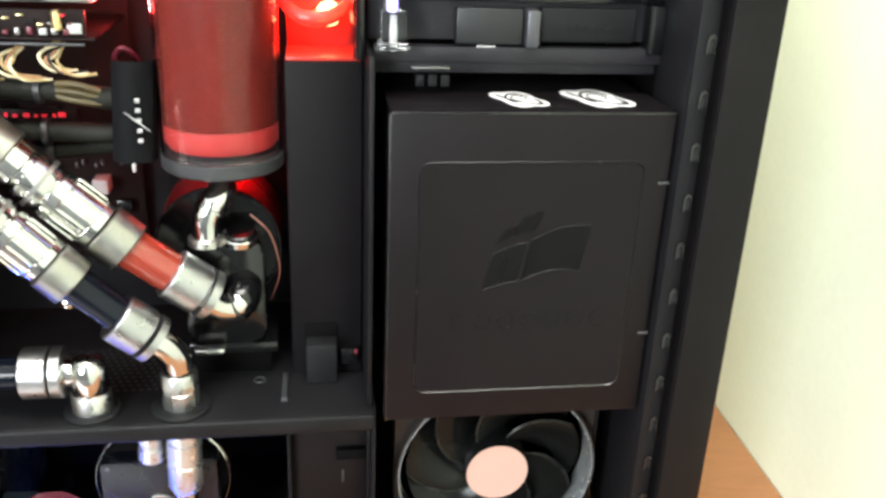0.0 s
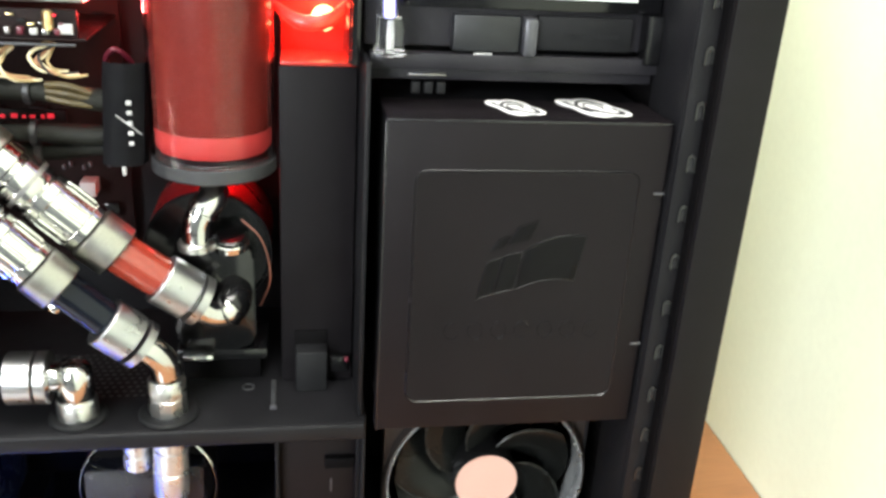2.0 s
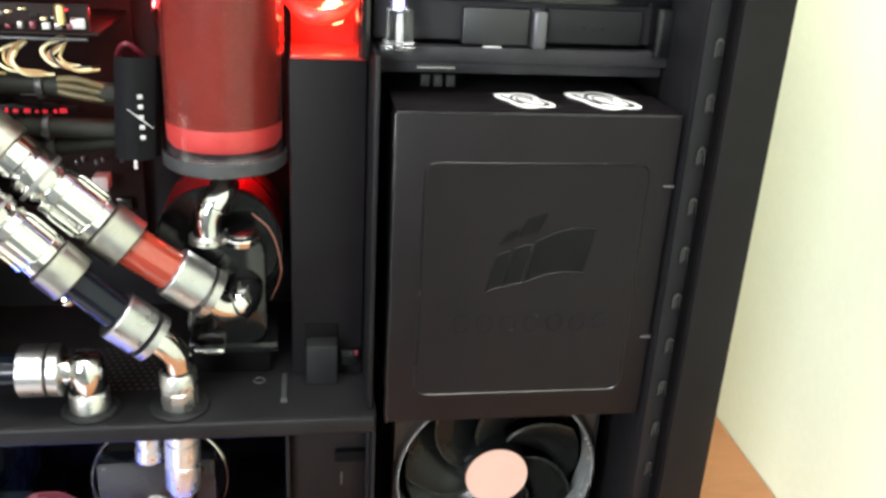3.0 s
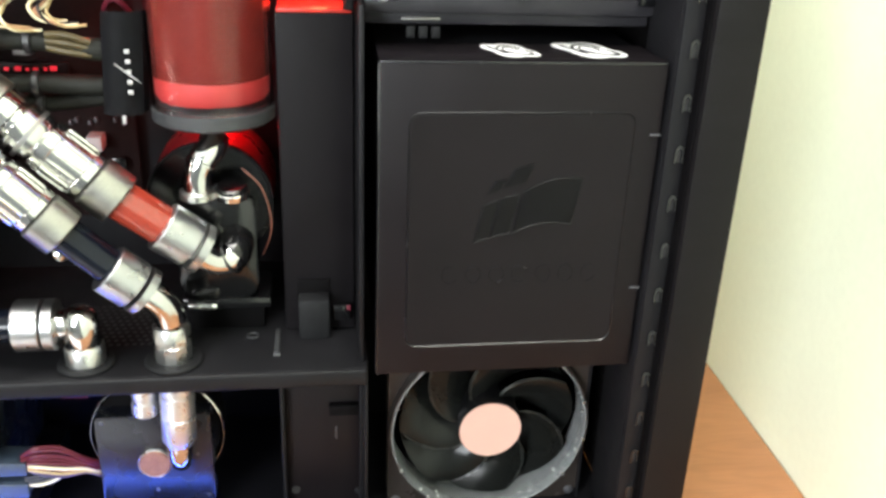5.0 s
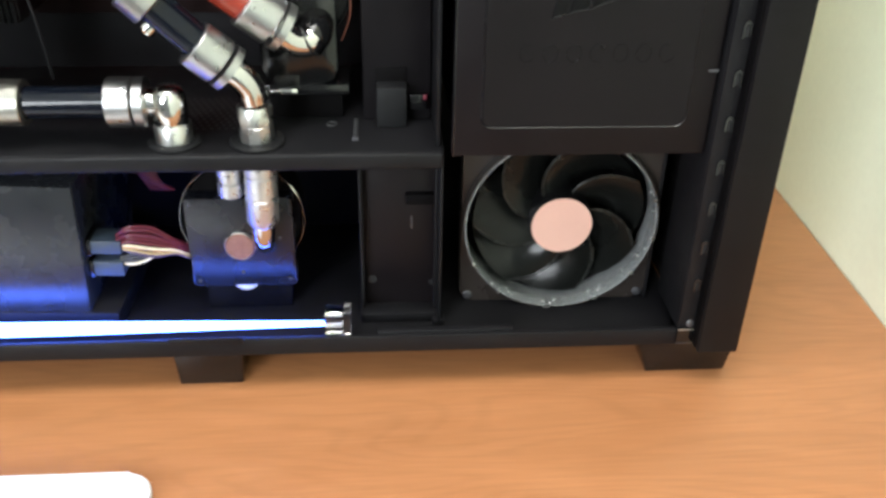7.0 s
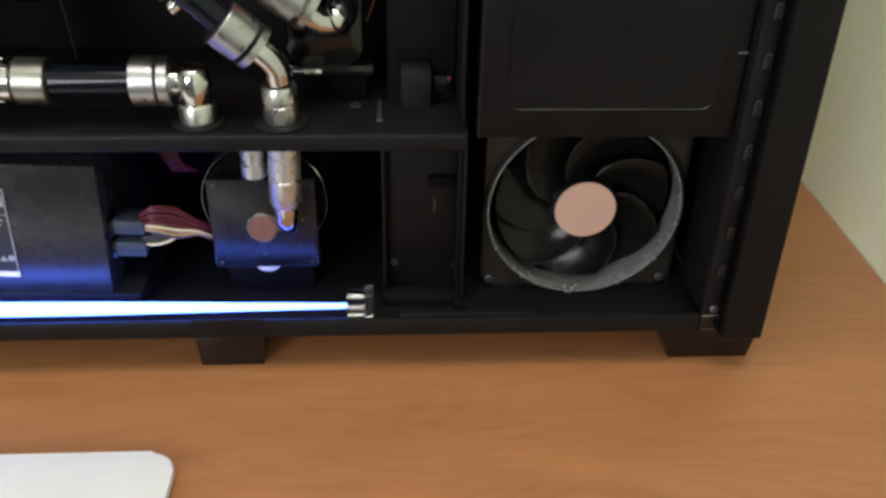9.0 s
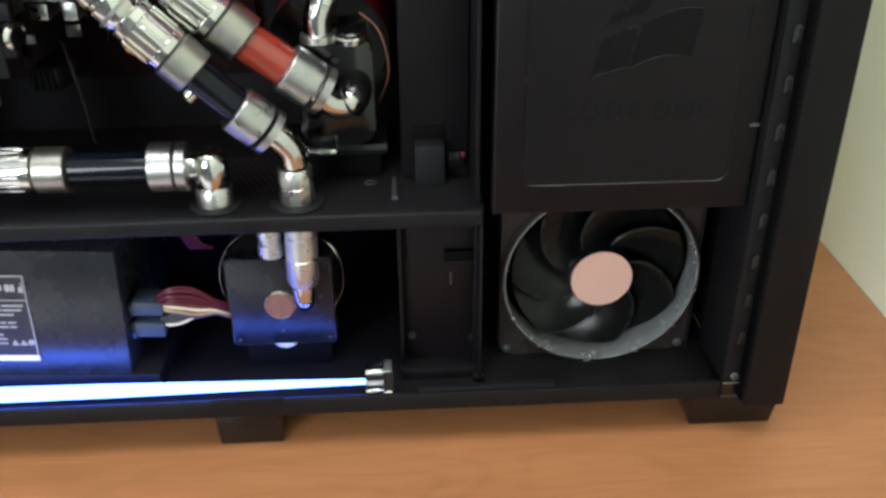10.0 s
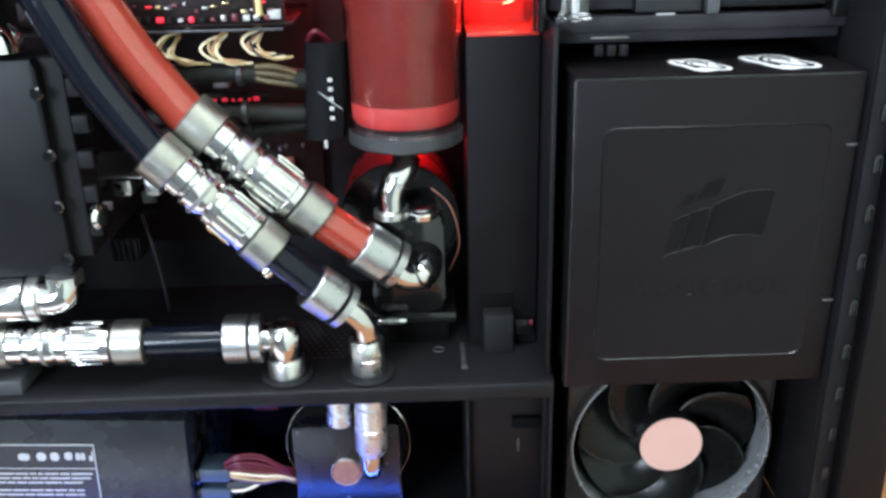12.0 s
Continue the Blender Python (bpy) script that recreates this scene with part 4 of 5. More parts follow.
part("stem", between([(0, 0.0082), (0.60, 0.0082), (0.62, 0.0076), (0.70, 0.0076), (0.73, 0.0085), (0.97, 0.0085), (1, 0.0076)], (-0.1352, 0.0300, SH - 0.003), (-0.1352, 0.0300, 0.1377), 16), STEM, plug)

# ---- lower pump ----
PLATE = 0.0340  # front of the pump's plate
pump2 = thing("lower_pump", (-0.133, 0.055, PAN), "dark metallic pump housing with a copper disc in the lower chamber", "pump")
part("housing_ring", ring_mesh((-0.1327, 0.0500, 0.1110), (0, -1, 0), 0.0429, 0.0414, 0.006, 72, 0.0007), CHROME, pump2, "polished housing ring")
part("housing", turned([(0, 0.0413), (0.022, 0.0413), (0.024, 0.040)], (-0.1327, 0.0715, 0.1110), (0, -1, 0), 56), FLAT_BLACK, pump2)
part("front_plate", prism(rounded(-0.1688, -0.0975, 0.0640, 0.1322, 0.0018), PLATE, PLATE + 0.014, bevel=0.0012), PUMP_PAINT, pump2, "dark metallic front plate")
part("copper_disc", turned([(0, 0.0100), (0.0030, 0.0100), (0.0038, 0.0092)], (-0.1341, PLATE + 0.0010, 0.0963), (0, -1, 0), 36), COPPER, pump2, "copper coloured disc")
part("disc_rim", ring_mesh((-0.1341, PLATE + 0.0005, 0.0963), (0, -1, 0), 0.0106, 0.0099, 0.0026, 36, 0.0004), SATIN, pump2)
for sx, sz in ((-0.1645, 0.0680), (-0.1018, 0.0680), (-0.1341, 0.0745), (-0.1645, 0.1282), (-0.1068, 0.1015)):
    part("screw", turned([(0, 0.0012), (0.0006, 0.0012), (0.001, 0.0007)], (sx, PLATE + 0.0002, sz), (0, -1, 0), 10), GRIP, pump2)
part("white_foot", turned([(0, 0.0102), (0.006, 0.0102), (0.008, 0.0080), (0.009, 0.003)], (-0.1340, 0.0470, 0.0655), (0, -1, 0), 28), WHITE, pump2, "white round foot")
part("pump_stand", box(-0.1640, -0.1030, 0.050, 0.095, PAN, 0.0700, 0.001), GLOSS, pump2)

# ---- power supply ----
psu = thing("power_supply", (-0.30, 0.09, PAN), "dark grey power supply with printed label in the lower chamber", "power supply")
FACE = 0.0234  # front of the power supply
housing = part("housing", prism([(-0.3930, 0.0470), (-0.2360, 0.0470), (-0.2360, 0.1506), (-0.3930, 0.1506)], FACE, 0.150, bevel=0.0020), PSU_PAINT, psu)
part("stand", box(-0.3930, -0.2173, 0.0220, 0.15, PAN, 0.0537, 0.0010), STEEL, psu)
label = part("label", box(-0.3700, -0.2968, FACE - 0.0010, FACE - 0.0002, 0.0680, 0.1325, 0), INK, psu, "black printed rating label")
part("border", box(-0.3700, -0.2960, FACE - 0.0014, FACE - 0.0004, 0.1320, 0.1327, 0), PRINT, label)
part("border", box(-0.2967, -0.2960, FACE - 0.0014, FACE - 0.0004, 0.0680, 0.1320, 0), PRINT, label)
part("rule", box(-0.3700, -0.2970, FACE - 0.0014, FACE - 0.0008, 0.1137, 0.1142, 0), PRINT, label)
part("white_band", box(-0.3700, -0.2958, FACE - 0.0016, FACE - 0.0006, 0.0660, 0.0700, 0), WHITE, label)
part("white_band", box(-0.3700, -0.3250, FACE - 0.0016, FACE - 0.0006, 0.0705, 0.0765, 0), WHITE, label)
for x, w, z, h in ((-0.3430, 0.0075, 0.1205, 0.0052), (-0.3310, 0.0062, 0.1203, 0.0062), (-0.3222, 0.0058, 0.1203, 0.0062), (-0.3130, 0.0052, 0.1210, 0.0058), (-0.3058, 0.0030, 0.1208, 0.0054), (-0.3024, 0.0026, 0.1208, 0.0054)):
    part("approval_mark", prism(rounded(x - 0.0028, x - 0.0028 + w, z, z + h, min(w, h) * 0.42, 4), FACE - 0.0016, FACE - 0.0008), PRINT, label)
part("approval_mark", prism([(-0.3000, 0.1202), (-0.2974, 0.1202), (-0.2974, 0.1275), (-0.2981, 0.1275), (-0.2981, 0.1240), (-0.3000, 0.1240)], FACE - 0.0016, FACE - 0.0008), PRINT, label)
rnd = random.Random(4)
z = 0.1092
for row in range(8):
    x = -0.3690
    end = -0.2985 - rnd.choice((0, 0, 0.008, 0.016))
    while x < end - 0.004:
        w = min(rnd.uniform(0.003, 0.014), end - x)
        part("print_bar", box(x, x + w, FACE - 0.0014, FACE - 0.0008, z, z + 0.0012, 0), PRINT, label)
        x += w + 0.0011
    z -= 0.0035 if row not in (2, 4) else 0.0062
for x in (-0.3120, -0.3066):
    part("warning_mark", prism([(x, 0.0785), (x + 0.0046, 0.0785), (x + 0.0023, 0.0828)], FACE - 0.0016, FACE - 0.0008), PRINT, label)
part("warning_mark", prism(rounded(-0.3012, -0.2970, 0.0785, 0.0828, 0.0019, 4), FACE - 0.0016, FACE - 0.0008), PRINT, label)
psu.rotation_euler, psu.location.x = (0, radians(2.6), 0), -0.3040
for z0, z1 in ((0.0956, 0.1057), (0.0781, 0.0894)):
    pl = part("modular_plug", box(-0.2386, -0.2165, 0.0320, 0.052, z0, z1, 0.001), PLUG, psu, "plastic modular plug")
    part("plug_collar", box(-0.2401, -0.2364, 0.0312, 0.053, z0 - 0.001, z1 + 0.001, 0.0006), GLOSS, pl)

bundle = thing("cable_bundle", (-0.1945, 0.0450, 0.0912), "bundle of coloured wires from the power supply to the pump", "cables")
rnd = random.Random(7)
WX, WZ = -0.2165, 0.0995
for i, m in enumerate((RED_W, RED_W, RED_W, RED_W, RED_W, RED_W, RED_W, RED_W, CREAM_W, ORANGE_W, YELLOW_W, BLUE_W)):
    z = WZ + 0.0052 - 0.0010 * i
    y = 0.0345 + 0.003 * rnd.random()
    k = 0.0090 - 0.0015 * i
    part("wire", swept([(WX, y + 0.001 * (i % 3), z), (WX + 0.0100, y - 0.002, z + 0.5 * k + 0.0030), (WX + 0.0240, y + 0.001, z + k * 0.7 - 0.001), (WX + 0.0370, y + 0.004, z - 0.006), (WX + 0.0460, y + 0.010, z - 0.013), (WX + 0.0540, y + 0.024, z - 0.016)], 0.0010, 8, 6), m, bundle)
for i, m in enumerate((CREAM_W, BLACK_W, BLACK_W, BLACK_W)):
    part("wire", swept([(WX, 0.0355, WZ - 0.0170 + 0.0018 * i), (WX + 0.0105, 0.0345, WZ - 0.0165 + 0.0026 * i), (WX + 0.0210, 0.0360, WZ - 0.0130 + 0.0026 * i), (WX + 0.0310, 0.042, WZ - 0.0080 + 0.0018 * i)], 0.0010, 8, 6), m, bundle)
cables = thing("red_cables", (-0.19, 0.08, 0.13), "dark red wires hanging in the lower chamber", "cables")
for i in range(7):
    part("wire", swept([(-0.238 + 0.0035 * i, 0.112, 0.166), (-0.227 + 0.0035 * i, 0.104, 0.146), (-0.216 + 0.0027 * i, 0.098, 0.128 - 0.002 * i), (-0.206 + 0.0027 * i, 0.100, 0.106)], 0.0012, 8, 6), RED_W, cables)

# ---- cold cathode lamps ----
lamp = thing("cathode_lamp", (-0.22, 0.0, PAN), "glowing blue-white cathode tube along the case floor", "tube lamp", "cathode lamps")
# tube thickened towards the left, its glare put into the shape
part("glow_tube", between([(0, 0.0056), (0.45, 0.0046), (1, 0.0018)], (-0.3900, 0.0060, 0.0501), (-0.0768, 0.0060, 0.0492), 20), BLUE_TUBE, lamp, "glowing tube")
part("end_block", box(-0.0772, -0.0652, -0.0010, 0.0130, 0.0415, 0.0595, 0.0008), ACRYLIC, lamp, "clear acrylic end block")
part("end_cap", box(-0.0648, -0.0592, -0.0022, 0.0142, 0.0395, 0.0615, 0.0008), ACRYLIC, lamp, "clear acrylic end cap")
part("end_core", turned([(0, 0.0018), (0.011, 0.0018)], (-0.0765, 0.006, 0.0493), (1, 0, 0), 16), WHITE, lamp)
part("end_foot", box(-0.0640, -0.0600, 0.0030, 0.0090, PAN - 0.0005, 0.0400, 0.0004), GLOSS, lamp)
lamp = thing("cathode_lamp", (0.0108, 0.0324, 0.3929), "upright cathode tube with clear acrylic end block in the bay", "tube lamp", "cathode lamps")
part("glow_tube", between([(0, 0.0020), (1, 0.0024)], (0.0106, 0.0324, 0.4137), (0.0075, 0.0324, 0.5395), 16), glowing("violet_cathode", (0.42, 0.38, 1.0), 3.0), lamp, "glowing tube")
part("tube_jacket", between([(0, 0.0047), (1, 0.0047)], (0.0105, 0.0324, 0.4142), (0.0075, 0.0324, 0.5395), 20), ACRYLIC, lamp)
part("end_block", turned([(0, 0.0102), (0.00074, 0.0112), (0.0037, 0.0112), (0.0043, 0.0093), (0.0200, 0.0093), (0.0205, 0.0086)], (0.0113, 0.0324, 0.3934), (0, 0, 1), 4, spin=math.pi / 4), ACRYLIC, lamp, "clear acrylic end block")
part("end_core", turned([(0, 0.0019), (0.0093, 0.0022), (0.0167, 0.0017)], (0.0112, 0.0324, 0.3953), (0, 0, 1), 16), WHITE, lamp)
part("lamp_clip", box(-0.0087, -0.0038, 0.0360, 0.0440, 0.3862, 0.5394, 0.001), GLOSS, lamp)

# ---- red lit fan above the column ----
rf = thing("red_led_fan", (-0.0256, 0.0760, 0.3913), "red lit translucent fan glowing above the cable column", "fan")
part("back_frame", box(-0.0470, -0.0040, 0.1010, 0.1045, CT_, 0.5117, 0.001), RED_PLASTIC, rf)
part("floor_frame", box(-0.0470, -0.0040, 0.0625, 0.1010, CT_, CT_ + 0.0022, 0.0006), RED_PLASTIC, rf)
part("side_frame", box(-0.0096, -0.0058, 0.0480, 0.1040, 0.3847, 0.5030, 0.001), GLOSS, rf)
for k in range(4):
    z = 0.4027 + 0.0235 * k
    part("blade", swept([(-0.0514, 0.076 + 0.004 * k, z + 0.011), (-0.0367, 0.066, z + 0.002), (-0.0197, 0.067, z + 0.003), (-0.0077, 0.080, z + 0.012)], lambda s: 0.0020 + 0.0028 * math.sin(math.pi * s), 12, 8), RED_PLASTIC, rf)
part("led", turned([(0, 0.0102), (0.0056, 0.0093), (0.0093, 0.0047)], (-0.0223, 0.1000, 0.4295), (0, -1, 0), 24), RED_LED, rf, "glowing red lamp")
part("led", turned([(0, 0.0074), (0.0037, 0.0056)], (-0.0215, 0.0940, 0.4029), (0, -1, 0.2), 24), RED_LED, rf, "glowing red lamp")

# ---- circuit board, cables and block at the rear ----
board = thing("mainboard", (-0.2245, 0.1560, 0.3195), "dark circuit board with red lit parts and chips", "circuit board")
part("board", box(-0.3576, -0.1493, 0.1620, 0.1644, 0.2194, 0.5481, 0.0004), PCB, board)
rnd = random.Random(11)
for i in range(46):
    x, z = rnd.uniform(-0.3389, -0.1600), rnd.uniform(0.2274, 0.4723)
    w, h, d = rnd.uniform(0.003, 0.012), rnd.uniform(0.003, 0.012), rnd.uniform(0.002, 0.012)
    part("chip", box(x, x + w, 0.1625 - d, 0.1626, z, z + h, 0.0005), rnd.choice((GLOSS, DULL, GLOSS, NICKEL, RUBBER)), board)
part("pale_chip", box(-0.1806, -0.1706, 0.1480, 0.1625, 0.2715, 0.2815, 0.0004), PRINT, board, "pale label square")
for i in (0, 1, 3, 4, 7):
    part("tick", box(-0.1928 + 0.0042 * i, -0.1910 + 0.0042 * i, 0.1585, 0.1625, 0.2870 + 0.002 * (i % 3), 0.2902 + 0.002 * (i % 3), 0.0003), GRIP, board)
card = thing("expansion_card", (-0.2201, 0.0960, 0.3926), "red-edged expansion card standing out from the mainboard", "circuit board")
part("card_board", box(-0.3043, -0.1484, 0.0570, 0.1458, 0.3911, 0.3929, 0.0004), PCB, card)
part("card_edge", box(-0.3044, -0.1539, 0.0561, 0.0577, 0.3885, 0.3900, 0.0004), GRIP, card)
part("card_face", box(-0.3048, -0.1525, 0.0576, 0.0608, 0.3930, 0.4074, 0.0006), PCB, card)
part("slot_cover", box(-0.2986, -0.1499, 0.0660, 0.0980, 0.4101, 0.4123, 0.0006), DULL, card)
for i in range(22):
    x = -0.2939 + 0.0062 * i
    part("component", box(x, x + rnd.uniform(0.002, 0.0042), 0.0549, 0.0588, 0.3945, 0.3945 + rnd.uniform(0.002, 0.004), 0.0004), rnd.choice((RUBBER, DULL, RED_MARK, PRINT, RED_W)), card)
for i in range(26):
    x = -0.2978 + 0.0055 * i + rnd.uniform(-0.0015, 0.0015)
    z = rnd.uniform(0.3988, 0.4046)
    part("component", box(x, x + rnd.uniform(0.0015, 0.004), 0.0555, 0.0588, z, z + rnd.uniform(0.001, 0.002), 0.0003), rnd.choice((RUBBER, DULL, RED_W, RED_MARK, GOLD)), card)
part("capacitor", turned([(0, 0.0028), (0.0093, 0.0028), (0.0102, 0.0019)], (-0.1667, 0.0564, 0.3972), (0, 0, 1), 16), GOLD, card)
part("white_block", box(-0.1618, -0.1544, 0.0555, 0.0599, 0.3950, 0.4004, 0.0006), PRINT, card)
for i, (x, m) in enumerate(((-0.2906, DULL), (-0.2660, NICKEL), (-0.2422, DULL), (-0.2176, NICKEL), (-0.1901, DULL))):
    part("heat_sink", box(x, x + 0.0165, 0.0630, 0.1260, 0.4112, 0.4279 + 0.004 * (i % 3), 0.0015), m if i % 2 else GLOSS, card)


def loop(x, y, z, k):
    w = thing("wire_loop", (x, y, z - 0.02), "yellow, cream and orange plug wires bent into a loop", "wires", "plug wire loops")
    r = random.Random(40 + k)
    for i, m in enumerate((CREAM_W, YELLOW_W, BLACK_W, ORANGE_W, CREAM_W, YELLOW_W)):
        o = 0.0021 * i
        dx, dz, dy = r.uniform(-0.0022, 0.0022), r.uniform(-0.0016, 0.0016), r.uniform(-0.003, 0.003)
        part("wire", swept([(x + 0.004 + dx, y + 0.008, z + 0.003 + dz), (x - 0.004 + o * 0.6, y + 0.001 + dy, z + 0.0015 - o * 0.4 + dz), (x - 0.0075 + o * 0.9 + dx, y - 0.003 + dy, z - 0.004 - o * 0.3), (x - 0.001 + o, y - 0.002 + dy, z - 0.0095 - o * 0.35 + dz), (x + 0.010 + o + dx, y + 0.003, z - 0.0120 - o * 0.2)], 0.00084, 8, 6), m, w)


for k, (lx, lz) in enumerate(((-0.2204, 0.3828), (-0.1947, 0.3824), (-0.1715, 0.3859))):
    loop(lx, 0.0612, lz, k)
OLIVE_W = material("olive_wire_bundle", (0.06, 0.043, 0.014), 0.5, vary=0.3, scale=200, fine=900, bump=0.3)
for k, (z, y) in enumerate(((0.3605, 0.066), (0.3352, 0.070), (0.3227, 0.076))):
    c = thing("sleeved_cable", (-0.20, y, z), "black braided cable running under the card", "cable", "sleeved cables")
    part("braid", swept([(-0.2710, y + 0.015, z - 0.006), (-0.2258, y + 0.003, z + 0.001), (-0.1805, y, z + 0.002), (-0.1487, y - 0.002, z - 0.002 + 0.0036 * k), (-0.1259, y, z - 0.004 + 0.0052 * k)], lambda t, k=k: 0.0061 - 0.0006 * k + 0.0006 * math.sin(9 * t + 2 * k), 14, 8), SLEEVE, c)
    if k == 0:
        for o in (-0.0035, 0.0, 0.0035):
            part("bare_wire", swept([(-0.1726, y - 0.0050, z + 0.003 + o), (-0.1616, y - 0.0072, z + 0.002 + o * 1.3), (-0.1489, y - 0.0060, z - 0.001 + o)], 0.0020, 8), OLIVE_W, c, "olive wires showing where the sleeve ends")
    part("tie", ring_mesh((-0.1850, y, z + 0.002), (1, 0, 0), 0.0076, 0.0046, 0.004, 20, 0.0006), BLACK_W, c)
wrap = thing("cable_wrap", (-0.13, 0.060, 0.31), "dark grey cable wrap strap with white print", "cable wrap")
strap = bmesh.new()
# a flat strap bent round the cables: bowed front, open back, running a little aslant
for part_z, lean in ((0.0, 0.0), (0.004, 0.0004), (0.052, 0.0036), (0.058, 0.0042)):
    for side, depth in ((-1.0, 0.014), (-0.86, 0.0048), (-0.45, 0.0008), (0.0, 0.0), (0.45, 0.0010), (0.86, 0.0052), (1.0, 0.014)):
        strap.verts.new((-0.1326 + lean - 0.0018 + side * 0.0128, 0.0520 + depth, 0.3232 + part_z))
strap.verts.ensure_lookup_table()
for i in range(3):
    for j in range(6):
        strap.faces.new((strap.verts[7 * i + j], strap.verts[7 * i + j + 1], strap.verts[7 * i + j + 8], strap.verts[7 * i + j + 7]))
bmesh.ops.solidify(strap, geom=list(strap.faces), thickness=0.0014)
part("strap", strap, material("dark_grey_rubber", (0.0085, 0.0085, 0.0105), 0.6, spec=0.2, vary=0.12, scale=80, fine=900, bump=0.1), wrap)
for x, z in ((-0.1284, 0.3599), (-0.1284, 0.3543), (-0.1284, 0.3485), (-0.1283, 0.3428), (-0.1283, 0.3370)):
    part("print_bar", box(x - 0.0014, x + 0.0014, 0.0510, 0.0520, z - 0.0012, z + 0.0012, 0.0003), PRINT, wrap)
part("print_stroke", between([(0, 0.0002), (0.4, 0.0005), (1, 0.0002)], (-0.1358, 0.0512, 0.3532), (-0.1222, 0.0512, 0.3422), 6), PRINT, wrap)
part("strap_tag", box(-0.1343, -0.1325, 0.0505, 0.0535, 0.3186, 0.3235, 0.0003), PRINT, wrap)

block = thing("graphics_block", (-0.3154, 0.0420, 0.2547), "dark grey graphics card cooling block with screws", "cooling block")
part("plate", prism([(-0.3601, 0.2480), (-0.2895, 0.2495), (-0.2891, 0.3750), (-0.2914, 0.3804), (-0.3732, 0.3798)], 0.0300, 0.0402, bevel=0.002), BLOCK, block)
part("side_block", prism([(-0.3580, 0.2567), (-0.2787, 0.2584), (-0.2776, 0.3799), (-0.3700, 0.3797)], 0.0384, 0.0648, bevel=0.0015), RUBBER, block)
for sx, sz in ((-0.2910, 0.2608), (-0.2906, 0.2942), (-0.2896, 0.3253), (-0.2899, 0.3614)):
    part("screw", turned([(0, 0.0038), (0.002, 0.0038), (0.003, 0.0027)], (sx, 0.0300, sz), (0, -1, 0), 16), GLOSS, block)
for i in range(5):
    z = 0.2704 + 0.0215 * i
    part("fin", box(-0.2825 + 0.001 * i, -0.2715 + 0.001 * i, 0.0396, 0.0480, z, z + 0.011, 0.0015), RUBBER, block)
part("chrome_cap", turned([(0, 0.0079), (0.0037, 0.0079), (0.0056, 0.0056)], (-0.2725, 0.0390, 0.2841), (1, -0.6, 0), 24), CHROME, block)
part("print_bar", box(-0.3618, -0.3435, 0.0295, 0.0302, 0.3182, 0.3200, 0), DELRIN, block)
bf = thing("block_fitting", (-0.3171, 0.0300, 0.2325), "chrome hose fitting below the graphics block", "hose fitting")
nut(bf, (-0.3587, 0.0300, 0.2343), (-0.3191, 0.0300, 0.2350), 0.0140, CHROME, 24)
nut(bf, (-0.3178, 0.0300, 0.2351), (-0.3110, 0.0300, 0.2352), 0.0144, NICKEL, 24, name="ring")
part("elbow", swept([(-0.3119, 0.0300, 0.2352), (-0.3047, 0.0300, 0.2353), (-0.2984, 0.0306, 0.2383), (-0.2968, 0.0324, 0.2477)], 0.0110, 22), CHROME, bf)
part("collar", turned([(0, 0.0116), (0.0056, 0.0116), (0.0060, 0.0102)], (-0.2965, 0.0324, 0.2443), (0, 0, 1), 8), NICKEL, bf)
top_fit = thing("top_fitting", (-0.3149, 0.0360, 0.3834), "polished fitting on top of the graphics block", "hose fitting")
part("cap", turned([(0, 0.0130), (0.0074, 0.0130), (0.0112, 0.0112), (0.0149, 0.0074)], (-0.3096, 0.0384, 0.3838), (0, 0, 1), 28), CHROME, top_fit)
lowblock = thing("terminal_block", (-0.3404, 0.0240, 0.1731), "grey metal block on the shelf under the coupling", "block")
part("body", box(-0.3582, -0.3293, 0.0156, 0.0468, 0.1692, 0.1852, 0.0015), DELRIN, lowblock)
slots = thing("board_connectors", (-0.2662, 0.0860, 0.2757), "row of pale metal connectors under a thin rail", "connectors")
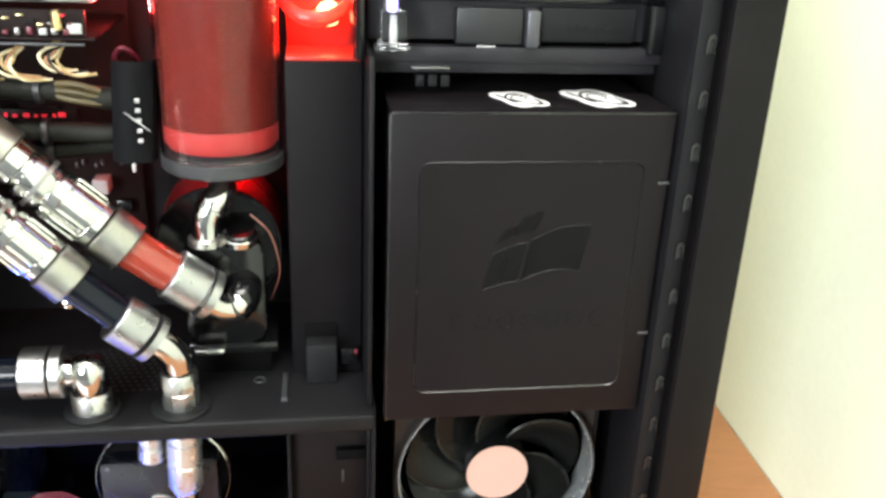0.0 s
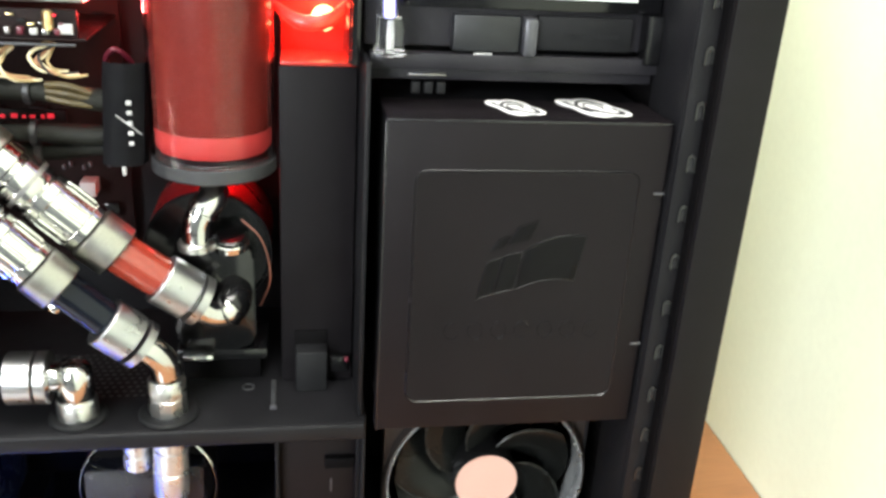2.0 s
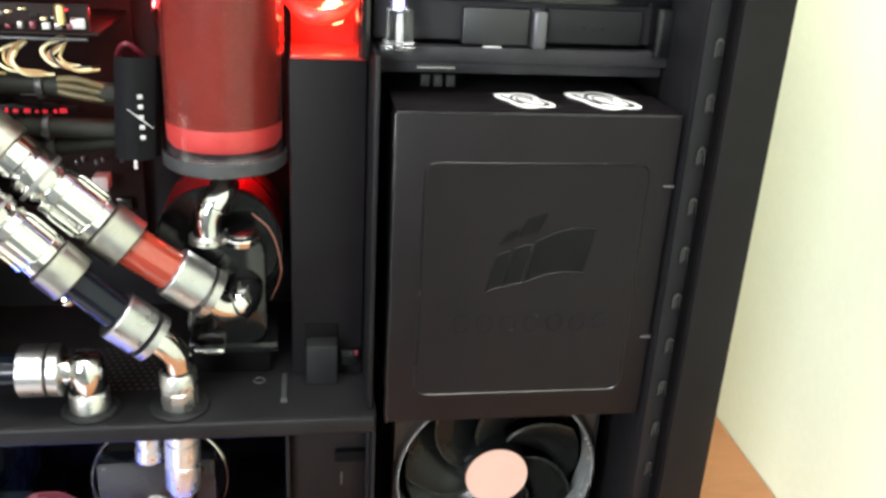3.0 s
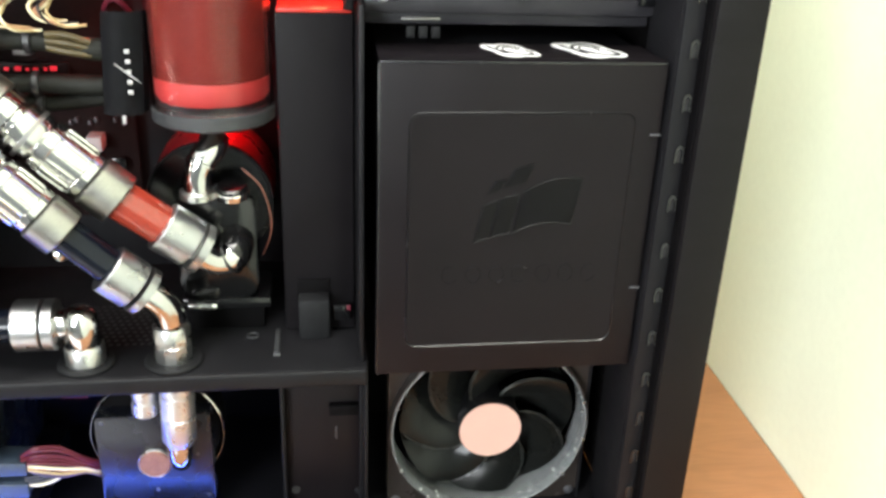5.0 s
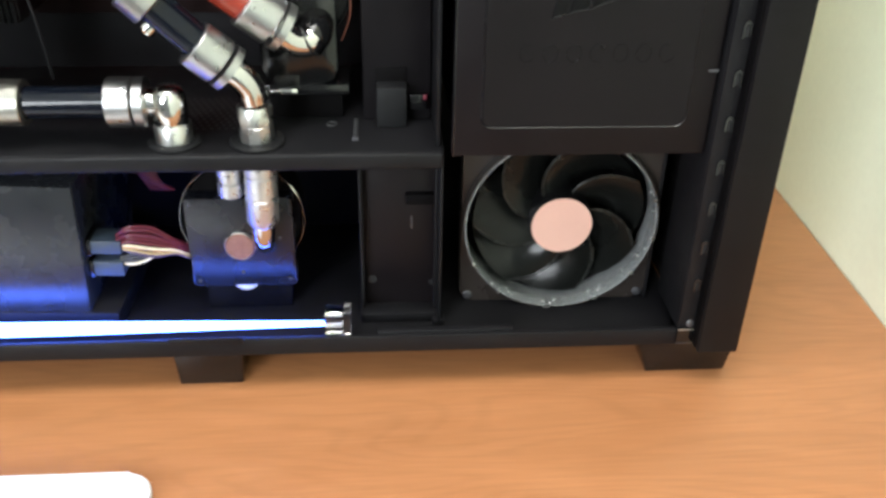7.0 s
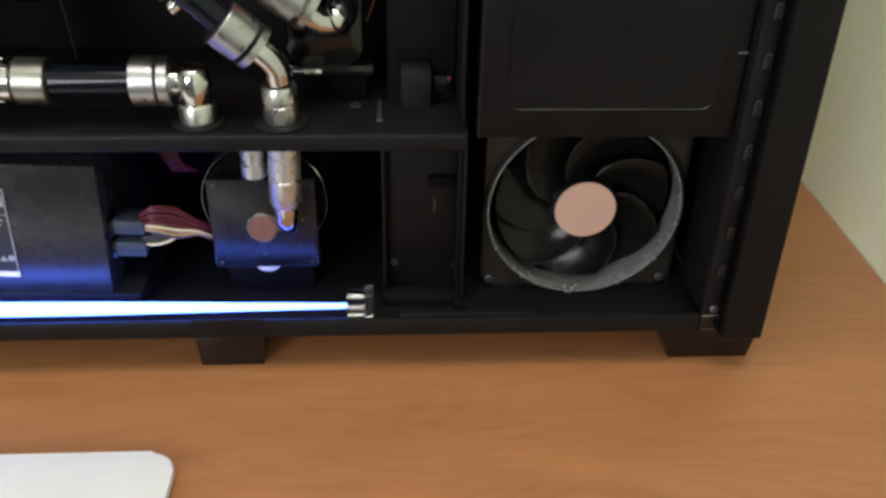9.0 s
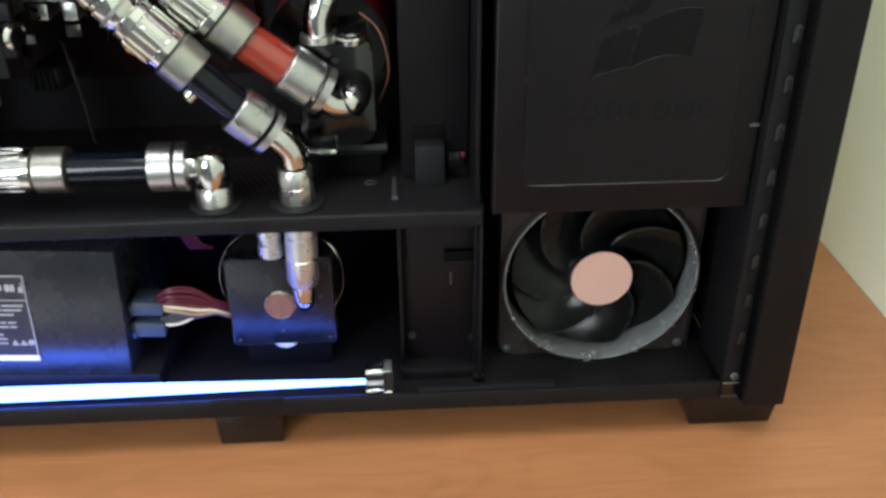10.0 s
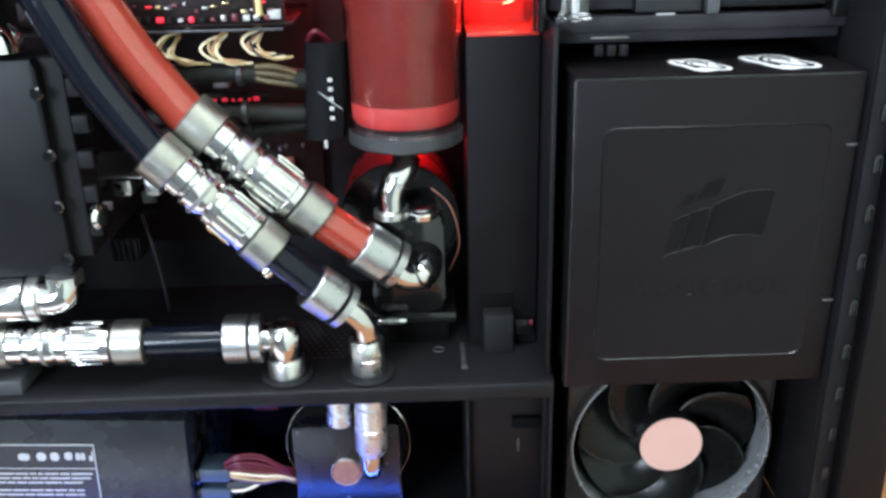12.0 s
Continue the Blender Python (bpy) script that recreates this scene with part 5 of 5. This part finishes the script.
part("rail", box(-0.3034, -0.2351, 0.0840, 0.1464, 0.2927, 0.2942, 0.0006), DULL, slots)
for x0, x1, z0, z1, m in ((-0.2970, -0.2916, 0.2802, 0.2879, DULL), (-0.2773, -0.2656, 0.2808, 0.2915, SATIN), (-0.2575, -0.2476, 0.2801, 0.2921, SATIN), (-0.2438, -0.2366, 0.2900, 0.2930, DULL)):
    part("connector", box(x0, x1, 0.0840, 0.1160, z0, z1, 0.0016), m, slots)
chip = thing("chipset_sink", (-0.2730, 0.1060, 0.2433), "low black chipset heat sink on the mainboard", "heat sink")
part("sink", box(-0.2859, -0.2662, 0.0860, 0.1468, 0.2346, 0.2507, 0.002), BLOCK, chip)
for k in range(5):
    part("fin", box(-0.2852 + 0.0040 * k, -0.2834 + 0.0040 * k, 0.0825, 0.0870, 0.2352, 0.2496, 0.0004), BLOCK, chip)
hang = thing("hanging_cable", (-0.2530, 0.0760, 0.2242), "thin dark cable hanging beside the board", "cable")
part("strand", swept([(-0.2619, 0.0860, 0.2673), (-0.2549, 0.0760, 0.2495), (-0.2515, 0.0740, 0.2283), (-0.2502, 0.0760, 0.2009)], 0.0010, 8), RUBBER, hang)
# strip added to carry a row of red reflections as glowing marks
strip_ob = thing("red_glint_strip", (-0.1892, 0.0960, 0.3402), "added dark strip whose glowing red marks imitate reflected light", "light strip")
part("strip", box(-0.2183, -0.1729, 0.1002, 0.1030, 0.3355, 0.3429, 0.0006), PCB, strip_ob)
rnd = random.Random(21)
x = -0.2143
while x < -0.1769:
    w = rnd.uniform(0.0012, 0.0040)
    part("red_mark", box(x, x + w, 0.0990, 0.1004, 0.3380, 0.3380 + rnd.uniform(0.0016, 0.0032), 0.0003), RED_MARK, strip_ob)
    x += w + rnd.uniform(0.0014, 0.0040)
side = thing("wire_hook", (-0.1457, 0.0760, 0.3747), "small dark red looped wire behind the cable wrap", "wire")
part("strand", swept([(-0.1415, 0.0860, 0.3689), (-0.1431, 0.0760, 0.3784), (-0.1371, 0.0710, 0.3852), (-0.1302, 0.0760, 0.3788), (-0.1276, 0.0860, 0.3676)], 0.0015, 8), RED_W, side)
